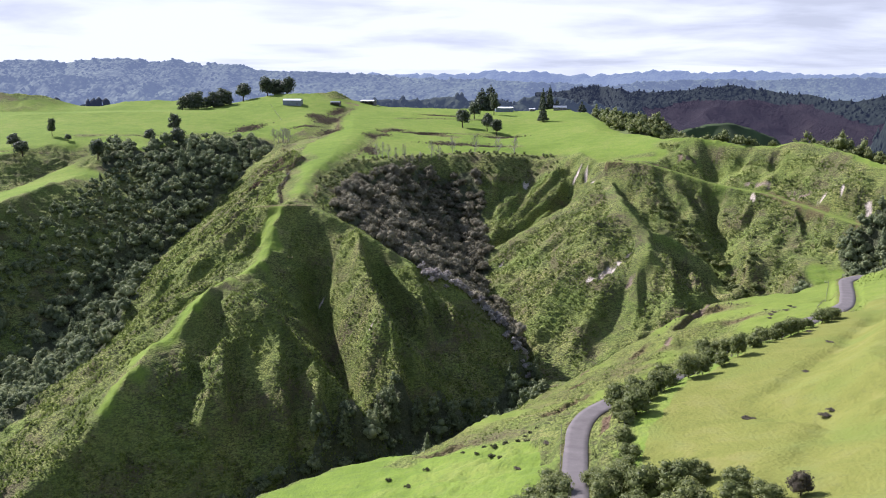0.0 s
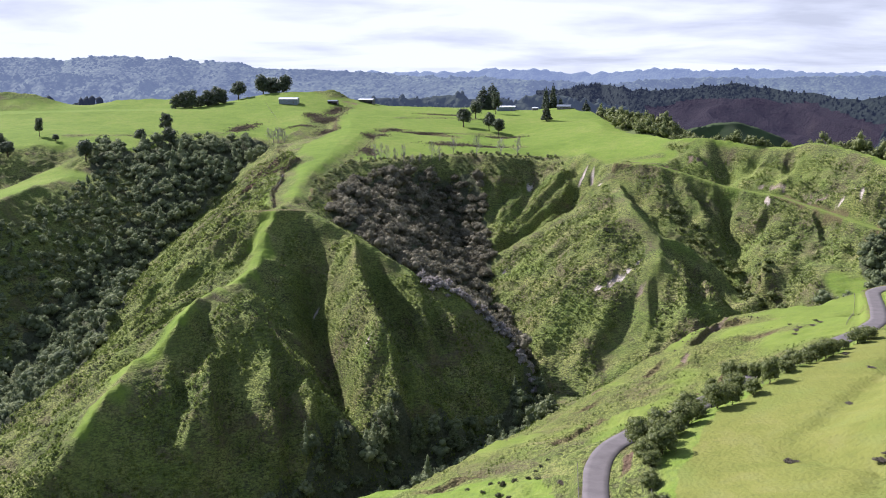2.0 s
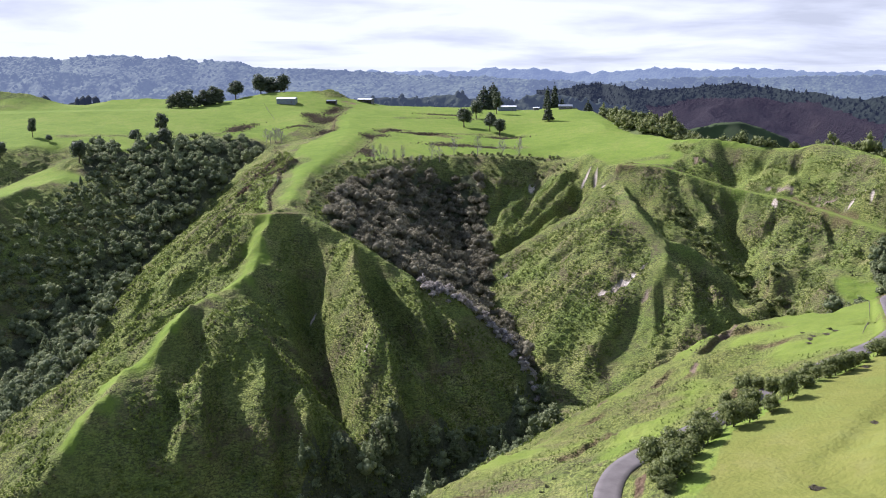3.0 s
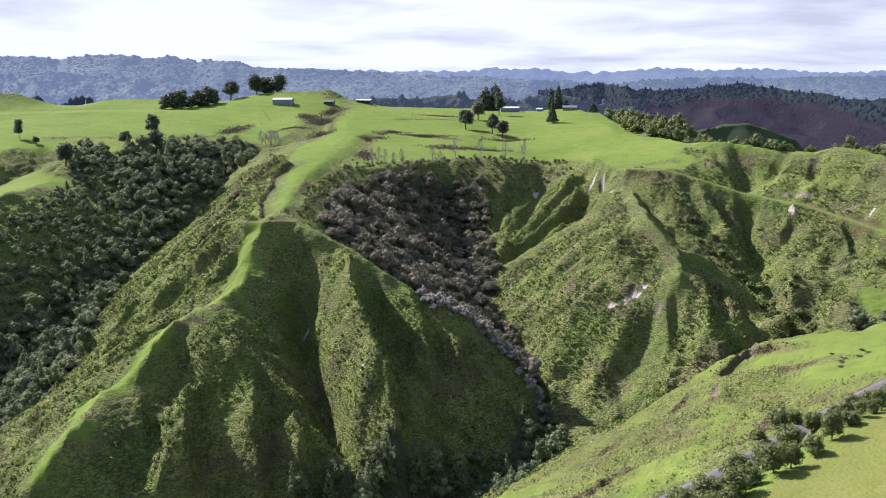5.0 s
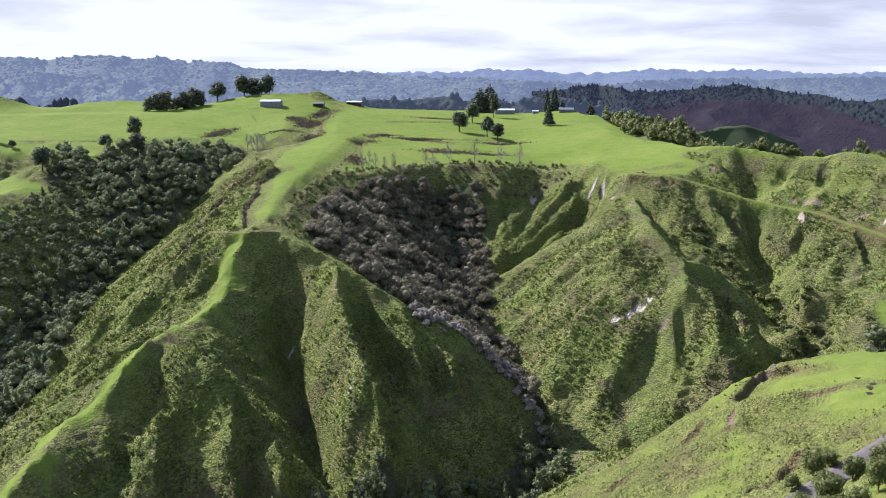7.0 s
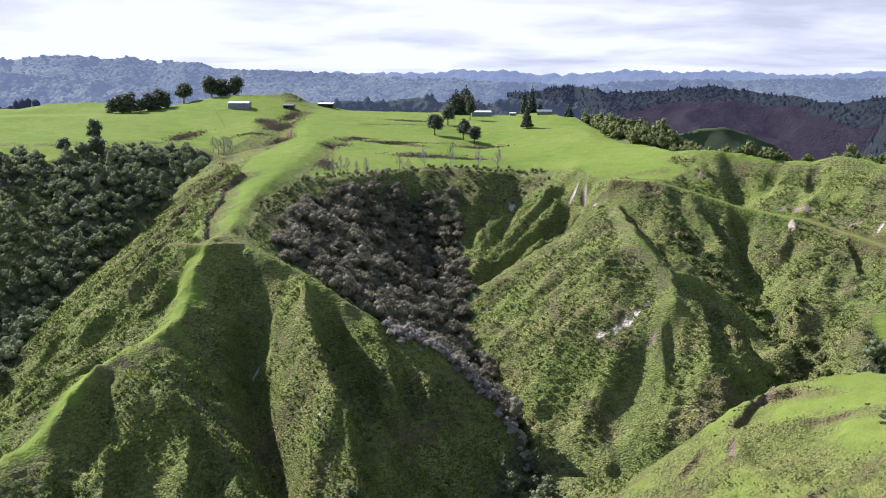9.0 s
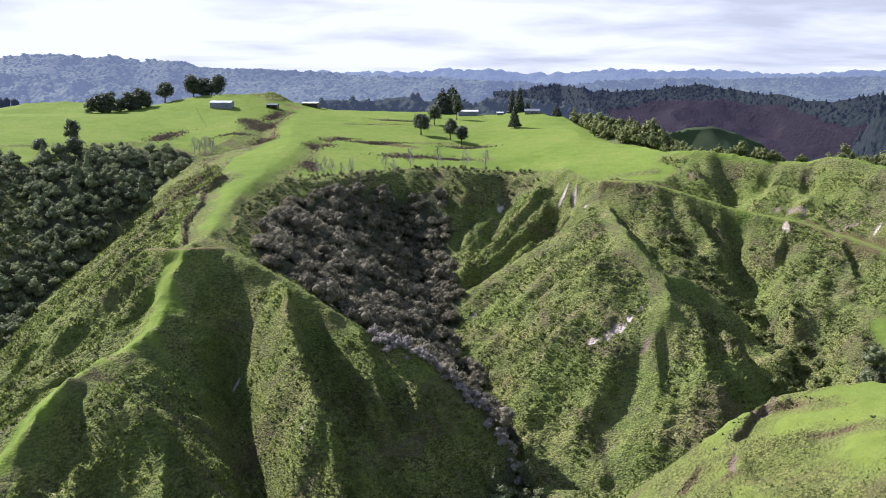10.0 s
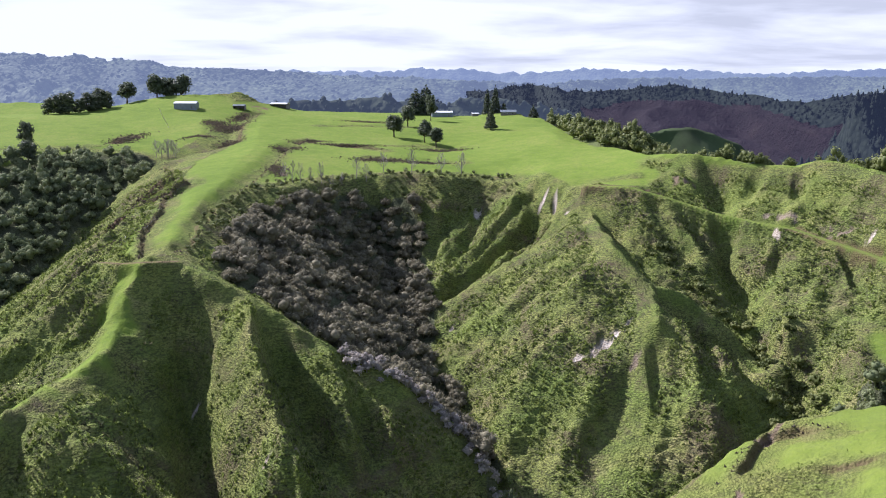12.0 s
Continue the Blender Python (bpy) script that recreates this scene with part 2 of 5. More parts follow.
IRON_WHITE = plain_material("pale_painted_iron", (0.74, 0.76, 0.76), 0.45, 0.0, 0.12, 0.4)
IRON_GREY = plain_material("grey_iron", (0.20, 0.23, 0.26), 0.5, 0.1, 0.2, 0.5)
BOARDS = plain_material("weathered_boards", (0.22, 0.20, 0.18), 0.85, 0.0, 0.4, 1.0)
DARK_GAP = plain_material("dark_inside", (0.02, 0.02, 0.02), 0.9, 0.0, 0.2)
POST = plain_material("grey_fence_timber", (0.20, 0.17, 0.14), 0.9, 0.0, 0.4, 4.0)
WIRE = plain_material("fence_wire", (0.25, 0.25, 0.25), 0.5, 0.8, 0.2)


def road_material():
    m, n = material("chip_seal")
    p = n.place()
    g, f = n.noise(p, 0.25, 4.0, 0.6), n.noise(p, 6.0, 4.0, 0.7)
    c = n.ramp(g, (0.3, (0.112, 0.098, 0.092)), (0.7, (0.160, 0.142, 0.134)))
    c = n.mix(n.ramp(f, (0.3, 0.0), (0.8, 0.35)), c, (0.06, 0.056, 0.055))
    n.surface(c, 0.85, n.bump(f, 0.3, 0.02), 0.25)
    return m


ROAD = road_material()

# grass of the mound, its colour lowered to stand for shade over it
GRASS_FAR = plain_material("far_grass", (0.050, 0.078, 0.028), 0.95, 0.0, 0.5, 0.03)

# Outlines in the plan (metres) of the covers that the land carries
BUSH_WEST = [(-299, 800), (-288, 812), (-250, 786), (-238, 822), (-199, 846), (-169, 846), (-150, 832), (-164, 800), (-176, 762), (-186, 719), (-194, 669), (-198, 630), (-193, 598), (-181, 513), (-182, 449), (-198, 420), (-222, 350), (-252, 350), (-247, 430), (-240, 500), (-234, 580), (-226, 640), (-218, 700), (-236, 745), (-252, 770), (-264, 741)]
BUSH_GULLY = [(-68, 612), (-60, 674), (-42, 697), (-20, 737), (2, 752), (26, 750), (34, 728), (30, 704), (33, 674), (31, 626), (29, 600), (40, 554), (49, 515), (44, 502), (29, 512), (12, 524), (-6, 532), (-25, 537), (-43, 544), (-58, 550), (-66, 564), (-70, 584)]
SHRUB_BAND = [(-14, 529), (3, 525), (22, 528), (40, 514), (52, 500), (46, 490), (36, 500), (20, 514), (2, 512), (-14, 519)]
VALLEY_BUSH = [(52, 490), (42, 496), (20, 452), (-8, 432), (-32, 428), (-42, 408), (-70, 378), (-110, 338), (-150, 315), (-160, 290), (-110, 305), (-60, 345), (-10, 385), (30, 425), (58, 470)]
EAST_BUSH = [(226, 512), (240, 560), (272, 575), (300, 540), (285, 500), (240, 486), (196, 486), (176, 505), (205, 518)]
FERN_GULLY = [(142, 640), (150, 655), (160, 630), (178, 600), (196, 565), (190, 530), (165, 500), (150, 500), (170, 540), (174, 575), (158, 602)]
EDGE_BUSH = [(158, 1000), (158, 930), (152, 880), (152, 845), (160, 812), (172, 786), (196, 778), (206, 830), (205, 900), (190, 1000)]
CREST_HEDGE = [(176, 768), (192, 732), (204, 712), (222, 694), (252, 690), (272, 676), (300, 640), (330, 605), (350, 600), (330, 650), (290, 690), (262, 708), (225, 720), (206, 745), (192, 775)]
EAST_HEDGE = [(254, 688), (264, 674), (276, 648), (290, 614), (304, 588), (314, 596), (300, 624), (286, 656), (272, 686), (260, 698)]
DRY_PASTURE = [(46, 205), (58, 238), (70, 262), (92, 281), (122, 306), (142, 330), (158, 350), (200, 395), (300, 420), (420, 300), (330, 60), (60, 60), (40, 150)]
AIRSTRIP = [(-107, 556), (-95, 549), (-84, 554), (-78, 580), (-80, 640), (-72, 702), (-60, 760), (-48, 860), (-30, 960), (-20, 1060), (-70, 1060), (-98, 960), (-95, 880), (-112, 790), (-110, 740), (-100, 705), (-111, 672), (-107, 600)]
ROUGH_BANKS = [[(-86, 553), (-80, 578), (-82, 640), (-72, 702), (-60, 714), (-30, 754), (0, 770), (60, 774), (92, 758), (90, 742), (0, 736), (-60, 690), (-70, 600), (-76, 560)],
               [(-98, 549), (-101, 600), (-107, 672), (-101, 705), (-111, 740), (-113, 790), (-97, 880), (-103, 960), (-118, 965), (-128, 880), (-150, 830), (-140, 760), (-125, 690), (-118, 620), (-115, 560)]]
WEST_SLOPE = [(-290, 596), (-273, 613), (-268, 649), (-262, 695), (-264, 741), (-252, 770), (-236, 745), (-218, 700), (-226, 640), (-234, 580), (-240, 500), (-247, 430), (-252, 350), (-340, 340), (-345, 520)]

ROAD_LINE = [(20, 130, 173), (25, 165, 170), (29, 195, 168), (33, 222, 165), (37, 246, 163), (43, 262, 162), (53, 272, 162), (65, 281, 163), (82, 294, 165), (101, 309, 167), (125, 328, 169), (145, 345, 169), (161, 365, 168), (172, 390, 166), (182, 415, 164), (191, 437, 162), (205, 450, 161), (228, 455, 160), (252, 447, 160)]
TRACK_LINE = [(122, 690, 195), (144, 680, 195), (163, 672, 190), (186, 660, 183), (203, 647, 180), (219, 634, 178), (236, 608, 173), (252, 575, 168), (270, 545, 164)]
STRIP_TRACK = [(-112, 556, 181), (-101, 543, 183), (-90, 540, 184), (-80, 546, 183)]

# Slips of bare ground: x, y, radius along and across, turn in degrees, whiteness
SLIPS = [(66, 740, 4.0, 2.2, 60, 1.0), (73, 748, 2.0, 1.0, 60, 0.8), (102, 718, 4.0, 1.6, 50, 0.95), (92, 696, 4.5, 1.3, 55, 0.9), (109, 712, 4.0, 1.4, 60, 0.9), (109, 678, 2.5, 1.0, 60, 0.7), (102, 557, 5.0, 3.0, 30, 1.0), (95, 552, 6.0, 2.4, 35, 0.55), (109, 561, 5.0, 1.8, 35, 0.6),
         (208, 632, 4, 2, 70, 0.6), (38, 621, 2, 1, 40, 0.7), (254, 600, 7, 2.6, 75, 0.95), (246, 603, 3, 2, 0, 0.8), (264, 578, 6, 2.5, 70, 0.6), (177, 688, 9, 5, 20, 0.1), (154, 682, 9, 2.0, -20, 0.02), (219, 643, 10, 4, -35, 0.25), (238, 622, 10, 3, -45, 0.2),
         (111, 541, 5, 2, 50, 0.2), (89, 550, 3, 1.5, 40, 0.9), (-67, 504, 2.0, 1.2, 0, 0.95), (-36, 457, 3, 1.5, 50, 0.6), (-28, 465, 5, 2, 60, 0.3), (-118, 686, 11, 6, 20, 0.0), (-136, 745, 13, 5, 20, 0.0), (-132, 655, 10, 6, 60, 0.0), (-122, 610, 9, 5, 60, 0.0),
         (122, 434, 7, 1.6, 35, 0.1), (100, 402, 6, 1.4, 40, 0.1), (60, 385, 5, 1.4, 50, 0.05), (78, 300, 5, 1.0, 40, 0.02), (43.5, 246, 8, 1.6, 68, 0.02), (-16, 865, 20, 4, 5, 0.0), (10, 810, 20, 8, 0, 0.0), (-44, 874, 12, 5, 10, 0.0), (-59, 839, 9, 10, 80, 0.0), (-59, 757, 6, 18, 10, 0.0), (3, 986, 22, 4, 0, 0.0), (52, 858, 16, 6, 0, 0.0), (40, 800, 14, 4, 0, 0.0),
         (-104, 880, 14, 8, 80, 0.0), (-113, 940, 22, 9, 75, 0.0), (-126, 948, 14, 7, 75, 0.0), (-110, 990, 18, 6, 75, 0.0), (-98, 1030, 10, 10, 0, 0.02), (-182, 890, 16, 9, 60, 0.0), (-129, 889, 12, 4, 40, 0.0)]

# Low banks where the paddock breaks away: a line with the fall to its right, and the fall in metres
SCARPS = [([(-46, 880), (-58, 826), (-62, 770), (-68, 715), (-78, 650), (-80, 605), (-77, 575), (-84, 556)], 2.6), ([(-95, 548), (-104, 590), (-106, 640), (-112, 680), (-104, 705), (-118, 740), (-128, 770), (-138, 800)], 2.4),
          ([(-30, 868), (-2, 862), (12, 850)], 1.2), ([(70, 870), (40, 874), (20, 868)], 1.3), ([(60, 797), (30, 806), (0, 815)], 1.2), ([(30, 960), (-10, 962), (-40, 950)], 1.3),
          ([(-95, 1010), (-103, 960), (-100, 915), (-96, 880), (-115, 852), (-140, 838)], 1.5), ([(-150, 835), (-170, 850), (-200, 850), (-235, 838)], 1.4), ([(-200, 862), (-260, 842), (-320, 835)], 1.2), ([(-300, 800), (-330, 780), (-370, 770)], 1.8), ([(-275, 775), (-300, 770), (-330, 745)], 1.5),
          ([(102, 414), (112, 427), (121, 435), (131, 434), (138, 426)], 2.8), ([(76, 388), (84, 399), (95, 408)], 1.4), ([(46, 362), (52, 372), (62, 382)], 1.3), ([(74, 318), (86, 326), (98, 338), (110, 345)], 1.8), ([(30, 312), (46, 330), (60, 345)], 1.8), ([(88, 392), (96, 396), (104, 396)], 1.2), ([(118, 404), (130, 401), (140, 396)], 1.4), ([(-14, 282), (0, 290), (12, 306)], 1.6), ([(150, 700), (132, 704), (118, 700)], 0.8)]

# The grazed spur that the road climbs
NEAR_SPUR = [(-120, 150), (-100, 300), (-40, 345), (20, 385), (80, 415), (150, 455), (210, 480), (420, 480), (480, 60), (-120, 60)]

NEAR_PADDOCK = [(-60, 190), (-52, 258), (-18, 282), (8, 282), (25, 262), (27, 190)]

# Ribs (raised) and runnels (cut) down the steep faces: line from the top, metres, width to its right and to its left
RIBS = [([(-51, 533), (-47, 507), (-40, 484), (-32, 465), (-25, 448), (-19, 430), (-14, 410)], 11.0, 22, 6), ([(-22, 452), (-10, 440), (0, 424)], 6.0, 9, 5), ([(-72, 540), (-68, 518), (-69, 503), (-64, 485), (-57, 462), (-50, 440), (-46, 416)], -7.0, 9, 10),
        ([(-42, 527), (-38, 516), (-33, 502), (-23, 486), (-15, 468)], -5.5, 5, 8), ([(-22, 526), (-15, 505), (-8, 485), (-2, 462)], 11.0, 12, 7), ([(0, 514), (6, 492), (10, 466)], 8.0, 9, 6), ([(-4, 518), (4, 502), (14, 486)], -3.0, 5, 6),
        ([(-110, 452), (-93, 437), (-78, 429), (-63, 422), (-50, 414), (-37, 408)], 5.0, 18, 5), ([(-100, 428), (-95, 402), (-91, 370)], 13.0, 15, 6), ([(-78, 430), (-71, 406), (-66, 375)], 12.0, 13, 6), ([(-60, 426), (-54, 400), (-50, 375)], 10.0, 11, 5), ([(-110, 420), (-106, 395), (-103, 370)], -4.0, 6, 8), ([(-98, 470), (-80, 452), (-62, 436)], 2.5, 6, 4),
        ([(-112, 668), (-131, 616), (-148, 595), (-170, 560)], 3.0, 8, 5), ([(-104, 575), (-118, 540), (-131, 525), (-150, 500)], 3.5, 8, 5), ([(-118, 660), (-147, 640), (-176, 640)], -6.0, 7, 6), ([(-113, 590), (-136, 573), (-170, 565)], -6.5, 7, 6),
        ([(-118, 505), (-132, 478), (-154, 452)], 3.0, 8, 5), ([(-116, 484), (-136, 455), (-156, 425)], -5.0, 6, 5), ([(-113, 531), (-122, 517), (-130, 498)], -4.5, 5, 6), ([(-101, 537), (-108, 522), (-114, 508)], -4.0, 5, 5), ([(-112, 572), (-135, 560), (-155, 535), (-175, 505)], -4.0, 5, 6), ([(-112, 545), (-130, 520), (-146, 494), (-152, 460)], -4.0, 6, 8),
        ([(94, 745), (83, 721), (65, 702), (46, 688), (30, 664)], 6.5, 14, 5), ([(104, 724), (91, 699), (74, 689), (52, 675), (30, 650)], -10.5, 7, 7), ([(51, 749), (41, 735), (29, 717)], 3.0, 8, 4), ([(57, 748), (46, 728), (33, 706)], -4.5, 5, 5), ([(72, 755), (54, 722), (38, 695)], 2.0, 6, 5),
        ([(114, 680), (82, 682), (50, 673), (22, 656)], 2.0, 6, 9), ([(126, 680), (126, 645), (128, 614), (136, 602), (152, 607)], -6.0, 5, 10), ([(127, 586), (140, 588), (152, 592), (163, 582), (170, 562)], 5.0, 6, 8), ([(130, 578), (146, 573), (160, 556), (167, 538)], -8.0, 14, 8),
        ([(112, 558), (91, 534), (74, 511), (60, 489)], 2.2, 12, 6), ([(112, 546), (100, 532), (85, 509), (73, 492)], -2.6, 5, 6), ([(121, 549), (117, 535), (113, 509)], -5.0, 5, 6), ([(129, 549), (132, 522), (130, 503)], 4.5, 10, 5), ([(78, 575), (62, 560), (50, 535)], -2.5, 5, 6), ([(96, 610), (80, 596), (58, 585), (42, 578)], 1.8, 6, 5),
        ([(198, 714), (198, 687), (191, 650), (182, 630), (180, 595)], -6.0, 8, 8), ([(188, 712), (186, 699), (178, 680)], 3.0, 8, 4), ([(169, 666), (172, 650), (176, 637), (175, 618)], -5.0, 5, 7), ([(192, 652), (187, 640), (180, 618)], -5.0, 5, 6), ([(229, 692), (215, 680), (204, 670)], -4.0, 5, 6),
        ([(244, 678), (232, 662), (222, 650)], -4.0, 5, 6), ([(211, 632), (202, 618), (195, 604)], -4.0, 4, 5), ([(238, 616), (232, 596), (226, 575)], -5.0, 5, 7), ([(148, 592), (142, 552), (138, 515)], -4.5, 6, 7), ([(158, 590), (154, 552), (150, 515)], 2.0, 8, 5)]

# ---- the land ----
def hashed(ix, iy, seed):
    h = (ix.astype(np.int64) * 374761393 + iy.astype(np.int64) * 668265263 + seed * 982451653) & 0xFFFFFFFF
    h = ((h ^ (h >> 13)) * 1274126177) & 0xFFFFFFFF
    return ((h ^ (h >> 16)) & 0xFFFF) / 65535.0


def lattice(x, y, seed):
    ix, iy = np.floor(x), np.floor(y)
    fx, fy = x - ix, y - iy
    fx, fy = fx * fx * (3 - 2 * fx), fy * fy * (3 - 2 * fy)
    a, b = hashed(ix, iy, seed), hashed(ix + 1, iy, seed)
    c, d = hashed(ix, iy + 1, seed), hashed(ix + 1, iy + 1, seed)
    return (a * (1 - fx) + b * fx) * (1 - fy) + (c * (1 - fx) + d * fx) * fy - 0.5


def fbm(x, y, size, octaves, seed, gain=0.5):
    """Fractal noise, about -0.5 to 0.5, whose largest swells are that many metres across."""
    x, y = np.asarray(x, float), np.asarray(y, float)
    total, amp = 0.0, 1.0
    for k in range(octaves):
        ca, sa = math.cos(k * 1.1 + seed), math.sin(k * 1.1 + seed)
        total = total + amp * lattice((x * ca - y * sa) / size + 17.3 * k, (x * sa + y * ca) / size + 5.1 * k, seed + k)
        amp, size = amp * gain, size * 0.5
    return total


def smooth(a, b, v):
    t = np.clip((v - a) / (b - a), 0, 1)
    return t * t * (3 - 2 * t)


def inside(poly, x, y):
    """Which places in the plan lie inside a closed outline."""
    x, y = np.asarray(x, float), np.asarray(y, float)
    hit = np.zeros(x.shape, bool)
    for (xa, ya), (xb, yb) in zip(poly, poly[1:] + poly[:1]):
        cross = (ya > y) != (yb > y)
        hit ^= cross & (x < (xb - xa) * (y - ya) / ((yb - ya) or 1e-9) + xa)
    return hit


LAND_LINES, EVEN_LINES = [], []
X0, X1, Y0, Y1 = -600.0, 560.0, -200.0, 1232.0


def land_line(*places, even=False):
    """A line that the land follows; even: a smooth grassy crest."""
    LAND_LINES.append(np.array(places, float))
    if even:
        EVEN_LINES.append(places)


# Land lines: crests, creeks, rims and paddock levels (metres)
land_line((-87,556,185), (-91,541,186), (-95,531,177), (-95,520,167), (-96,503,161), (-99,489,159), (-104,484,156), (-110,479,155), (-112,455,157), (-115,433,155), (-119,423,147), (-126,416,140), (-132,410,139), (-134,385,133), (-139,372,124), even=True)  # west ridge of the main spur
land_line((-140,372,124), (-145,362,117), (-153,345,108), (-159,332,102), (-170,310,96))  # foot of the west ridge
land_line((-168,815,182), (-170,770,168), (-184,720,152), (-202,650,133), (-214,600,117), (-224,540,102), (-232,480,91), (-240,420,82), (-247,350,72), (-252,250,62), (-260,150,56), (-260,-200,45))  # west creek
land_line((-113,690,190), (-126,681,187), (-138,620,172), (-142,551,160), (-139,510,149), (-153,483,139), (-158,445,130), (-168,420,118))  # west flank rib
land_line((-163,727,166), (-174,660,150), (-184,606,136), (-187,580,130), (-182,528,124), (-178,470,114))  # west flank foot
land_line((-106,535,174), (-107,518,163), (-109,500,156), (-114,486,151), (-124,470,145))  # bowl under the tip
land_line((-116,535,172), (-120,515,159), (-128,498,150))  # rib over the bowl
land_line((-87,556,185), (-82,552,183), (-74,542,181), (-64,535,178), (-51,535,172), (-40,530,167), (-30,524,161), (-14,524,151), (3,519,144), (8,517,141), (22,522,129), (38,508,118), (46,497,108), even=True)  # east ridge of the main spur
land_line((0,745,168), (4,725,152), (10,700,141), (17,660,132), (25,610,123), (33,570,112), (42,535,102), (50,490,95), (30,445,88), (-15,405,82), (-60,365,75), (-110,325,69), (-180,290,62), (-245,255,58))  # bush creek
land_line((-111,455,155), (-94,442,150), (-83,433,146), (-74,431,135), (-65,429,124), (-50,416,115), (-40,403,110))  # first rib of the face
land_line((-88,533,174), (-80,524,162), (-72,517,151), (-67,499,136), (-60,478,124), (-52,455,114), (-42,430,108), (-32,405,102))  # hollow between ribs
land_line((-51,535,172), (-45,508,161), (-41,492,151), (-35,472,139), (-24,449,128), (-14,446,120), (-4,446,110))  # second rib of the face
land_line((-39,524,163), (-33,510,149), (-23,492,133), (-11,474,120), (2,456,106))  # second hollow
land_line((-14,524,151), (-4,504,137), (6,486,121), (17,470,106))  # third rib
land_line((-107,447,151), (-108,425,139), (-106,402,130), (-102,380,118))  # hollow by the west ridge
land_line((-104,552,184.5), (-107,600,188), (-112,672,190), (-105,700,197), (-118,760,198), (-141,820,198))  # west edge of the airstrip
land_line((-87,556,185), (-79,580,188), (-80,640,190), (-69,695,193), (-46,709,193), (-25,745,192), (0,765,193), (27,762,194), (50,752,193), (69,762,190), (88,750,190), (106,736,195), (116,700,190), even=True)  # east edge of the airstrip
land_line((-88,560,188), (-88,640,193), (-82,705,197), (-85,760,201), (-80,830,205), (-92,1003,220))  # airstrip crown
land_line((-40,760,196), (-20,821,201), (40,815,198), (65,880,201), (40,930,207), (20,960,211), (-30,1000,217), (71,1075,216))  # plateau levels
land_line((107,735,196), (120,800,203), (142,864,210), (137,950,213), (137,1032,219), (110,1080,218), even=True)  # plateau east
land_line((-590,1080,237), (-500,1075,237), (-470,1075,235), (-440,1075,230), (-412,1078,222), (-390,1085,221), (-370,1095,225), (-340,1100,227), (-300,1100,227), (-262,1095,225), (-235,1072,224), (-205,1062,231), (-185,1058,235), (-150,1053,237), (-118,1053,236), (-100,1057,228), (-60,1065,220), (0,1085,218), (71,1098,217))  # plateau crest
land_line((-590,1020,223), (-470,1020,217), (-410,1035,217), (-340,1045,218), (-280,1040,219))  # dip before the western hills
land_line((-430,960,217), (-330,970,219), (-250,975,219), (-200,985,220), (-170,1000,225))  # back of the west paddock
land_line((-165,870,204), (-200,880,206), (-260,900,210), (-330,900,210), (-349,850,207), (-300,830,204), (-231,832,202), (-190,845,202))  # west paddock
land_line((-157,838,200), (-190,845,201), (-246,810,198), (-268,765,196))  # west paddock edge
land_line((-278,760,194), (-275,739,183), (-280,700,181), (-283,655,180), (-288,615,176), (-307,560,169), (-332,500,154))  # west spur crest
land_line((-330,800,200), (-380,720,190), (-420,640,180))  # west spur back
land_line((-300,790,190), (-330,720,172), (-370,650,160))  # west spur hollow
land_line((-560,1230,185), (-300,1200,175), (-100,1190,168), (60,1200,160), (200,1190,150), (330,1180,140))  # back of the plateau
land_line((69,762,190), (67,741,171), (57,714,153), (40,684,139))  # scar rib
land_line((107,712,178), (101,686,168), (88,673,159), (75,663,152), (62,656,145), (46,651,137), (32,646,131))  # dark gully
land_line((100,733,183), (87,716,175), (75,700,165), (62,686,156), (48,670,146), (35,657,138))  # rib over the dark gully
land_line((110,690,184), (98,670,175), (86,660,166), (72,652,160), (60,647,153), (44,642,144), (30,638,137), even=True)  # lip of the triangular spur
land_line((114,690,187), (123,672,182), (120,640,178), (117,607,175), (125,588,165), (129,584,161), (122,551,154), (115,543,144), (108,535,134), (99,517,119), (89,500,108), (78,485,100), even=True)  # crest of the triangular spur
land_line((108,640,176), (98,590,163), (91,570,150), (76,560,141), (58,552,130), (56,530,115), (50,500,101))  # face of the triangular spur
land_line((133,582,154), (139,552,146), (139,526,138), (132,505,124), (122,490,112))  # shaded hollow
land_line((129,584,161), (139,585,155), (150,585,150), (162,580,140), (169,572,132), (171,556,126), even=True)  # path spur
land_line((130,660,175), (136,640,166), (142,615,155), (155,602,147), (172,592,136), (181,572,126), (184,550,120), (178,520,112), (160,490,103), (110,475,97), (50,490,95))  # fern gully
land_line((165,660,184), (167,640,172), (167,623,162), (170,606,150))  # rib in the fern gully
land_line((186,652,174), (186,626,157), (184,600,144), (181,572,126))  # second fern gully
land_line((126,690,195), (144,680,195), (156,675,191), (166,668,188), (188,657,180), (203,643,179), (213,633,177), (231,617,174), (237,600,170))  # farm track
land_line((238,600,171), (252,575,168), (270,545,164))  # track end
land_line((167,775,208), (172,742,207), (179,722,210), (190,714,211), (203,707,210), (216,699,207), (228,690,206), (240,682,206), (252,676,210), (260,665,210), even=True)  # east crest
land_line((260,665,210), (272,635,206), (285,605,200), (305,570,192), (345,520,182), (390,480,175), even=True)  # east crest end
land_line((248,612,184), (254,597,189), (262,580,176))  # slip flank
land_line((171,691,200), (188,687,191), (200,679,186), (216,664,189), (234,640,188))  # flank over the track
land_line((215,790,185), (240,750,178), (280,720,172), (330,690,165), (400,640,155))  # behind the east crest
land_line((152,1010,217), (154,940,213), (152,880,209), (158,830,207), (168,785,207), even=True)  # plateau east edge
land_line((225,960,182), (222,890,188), (215,830,188))  # behind the plateau edge
land_line((250,930,160), (300,880,142), (340,850,130), (420,800,115))  # back valley
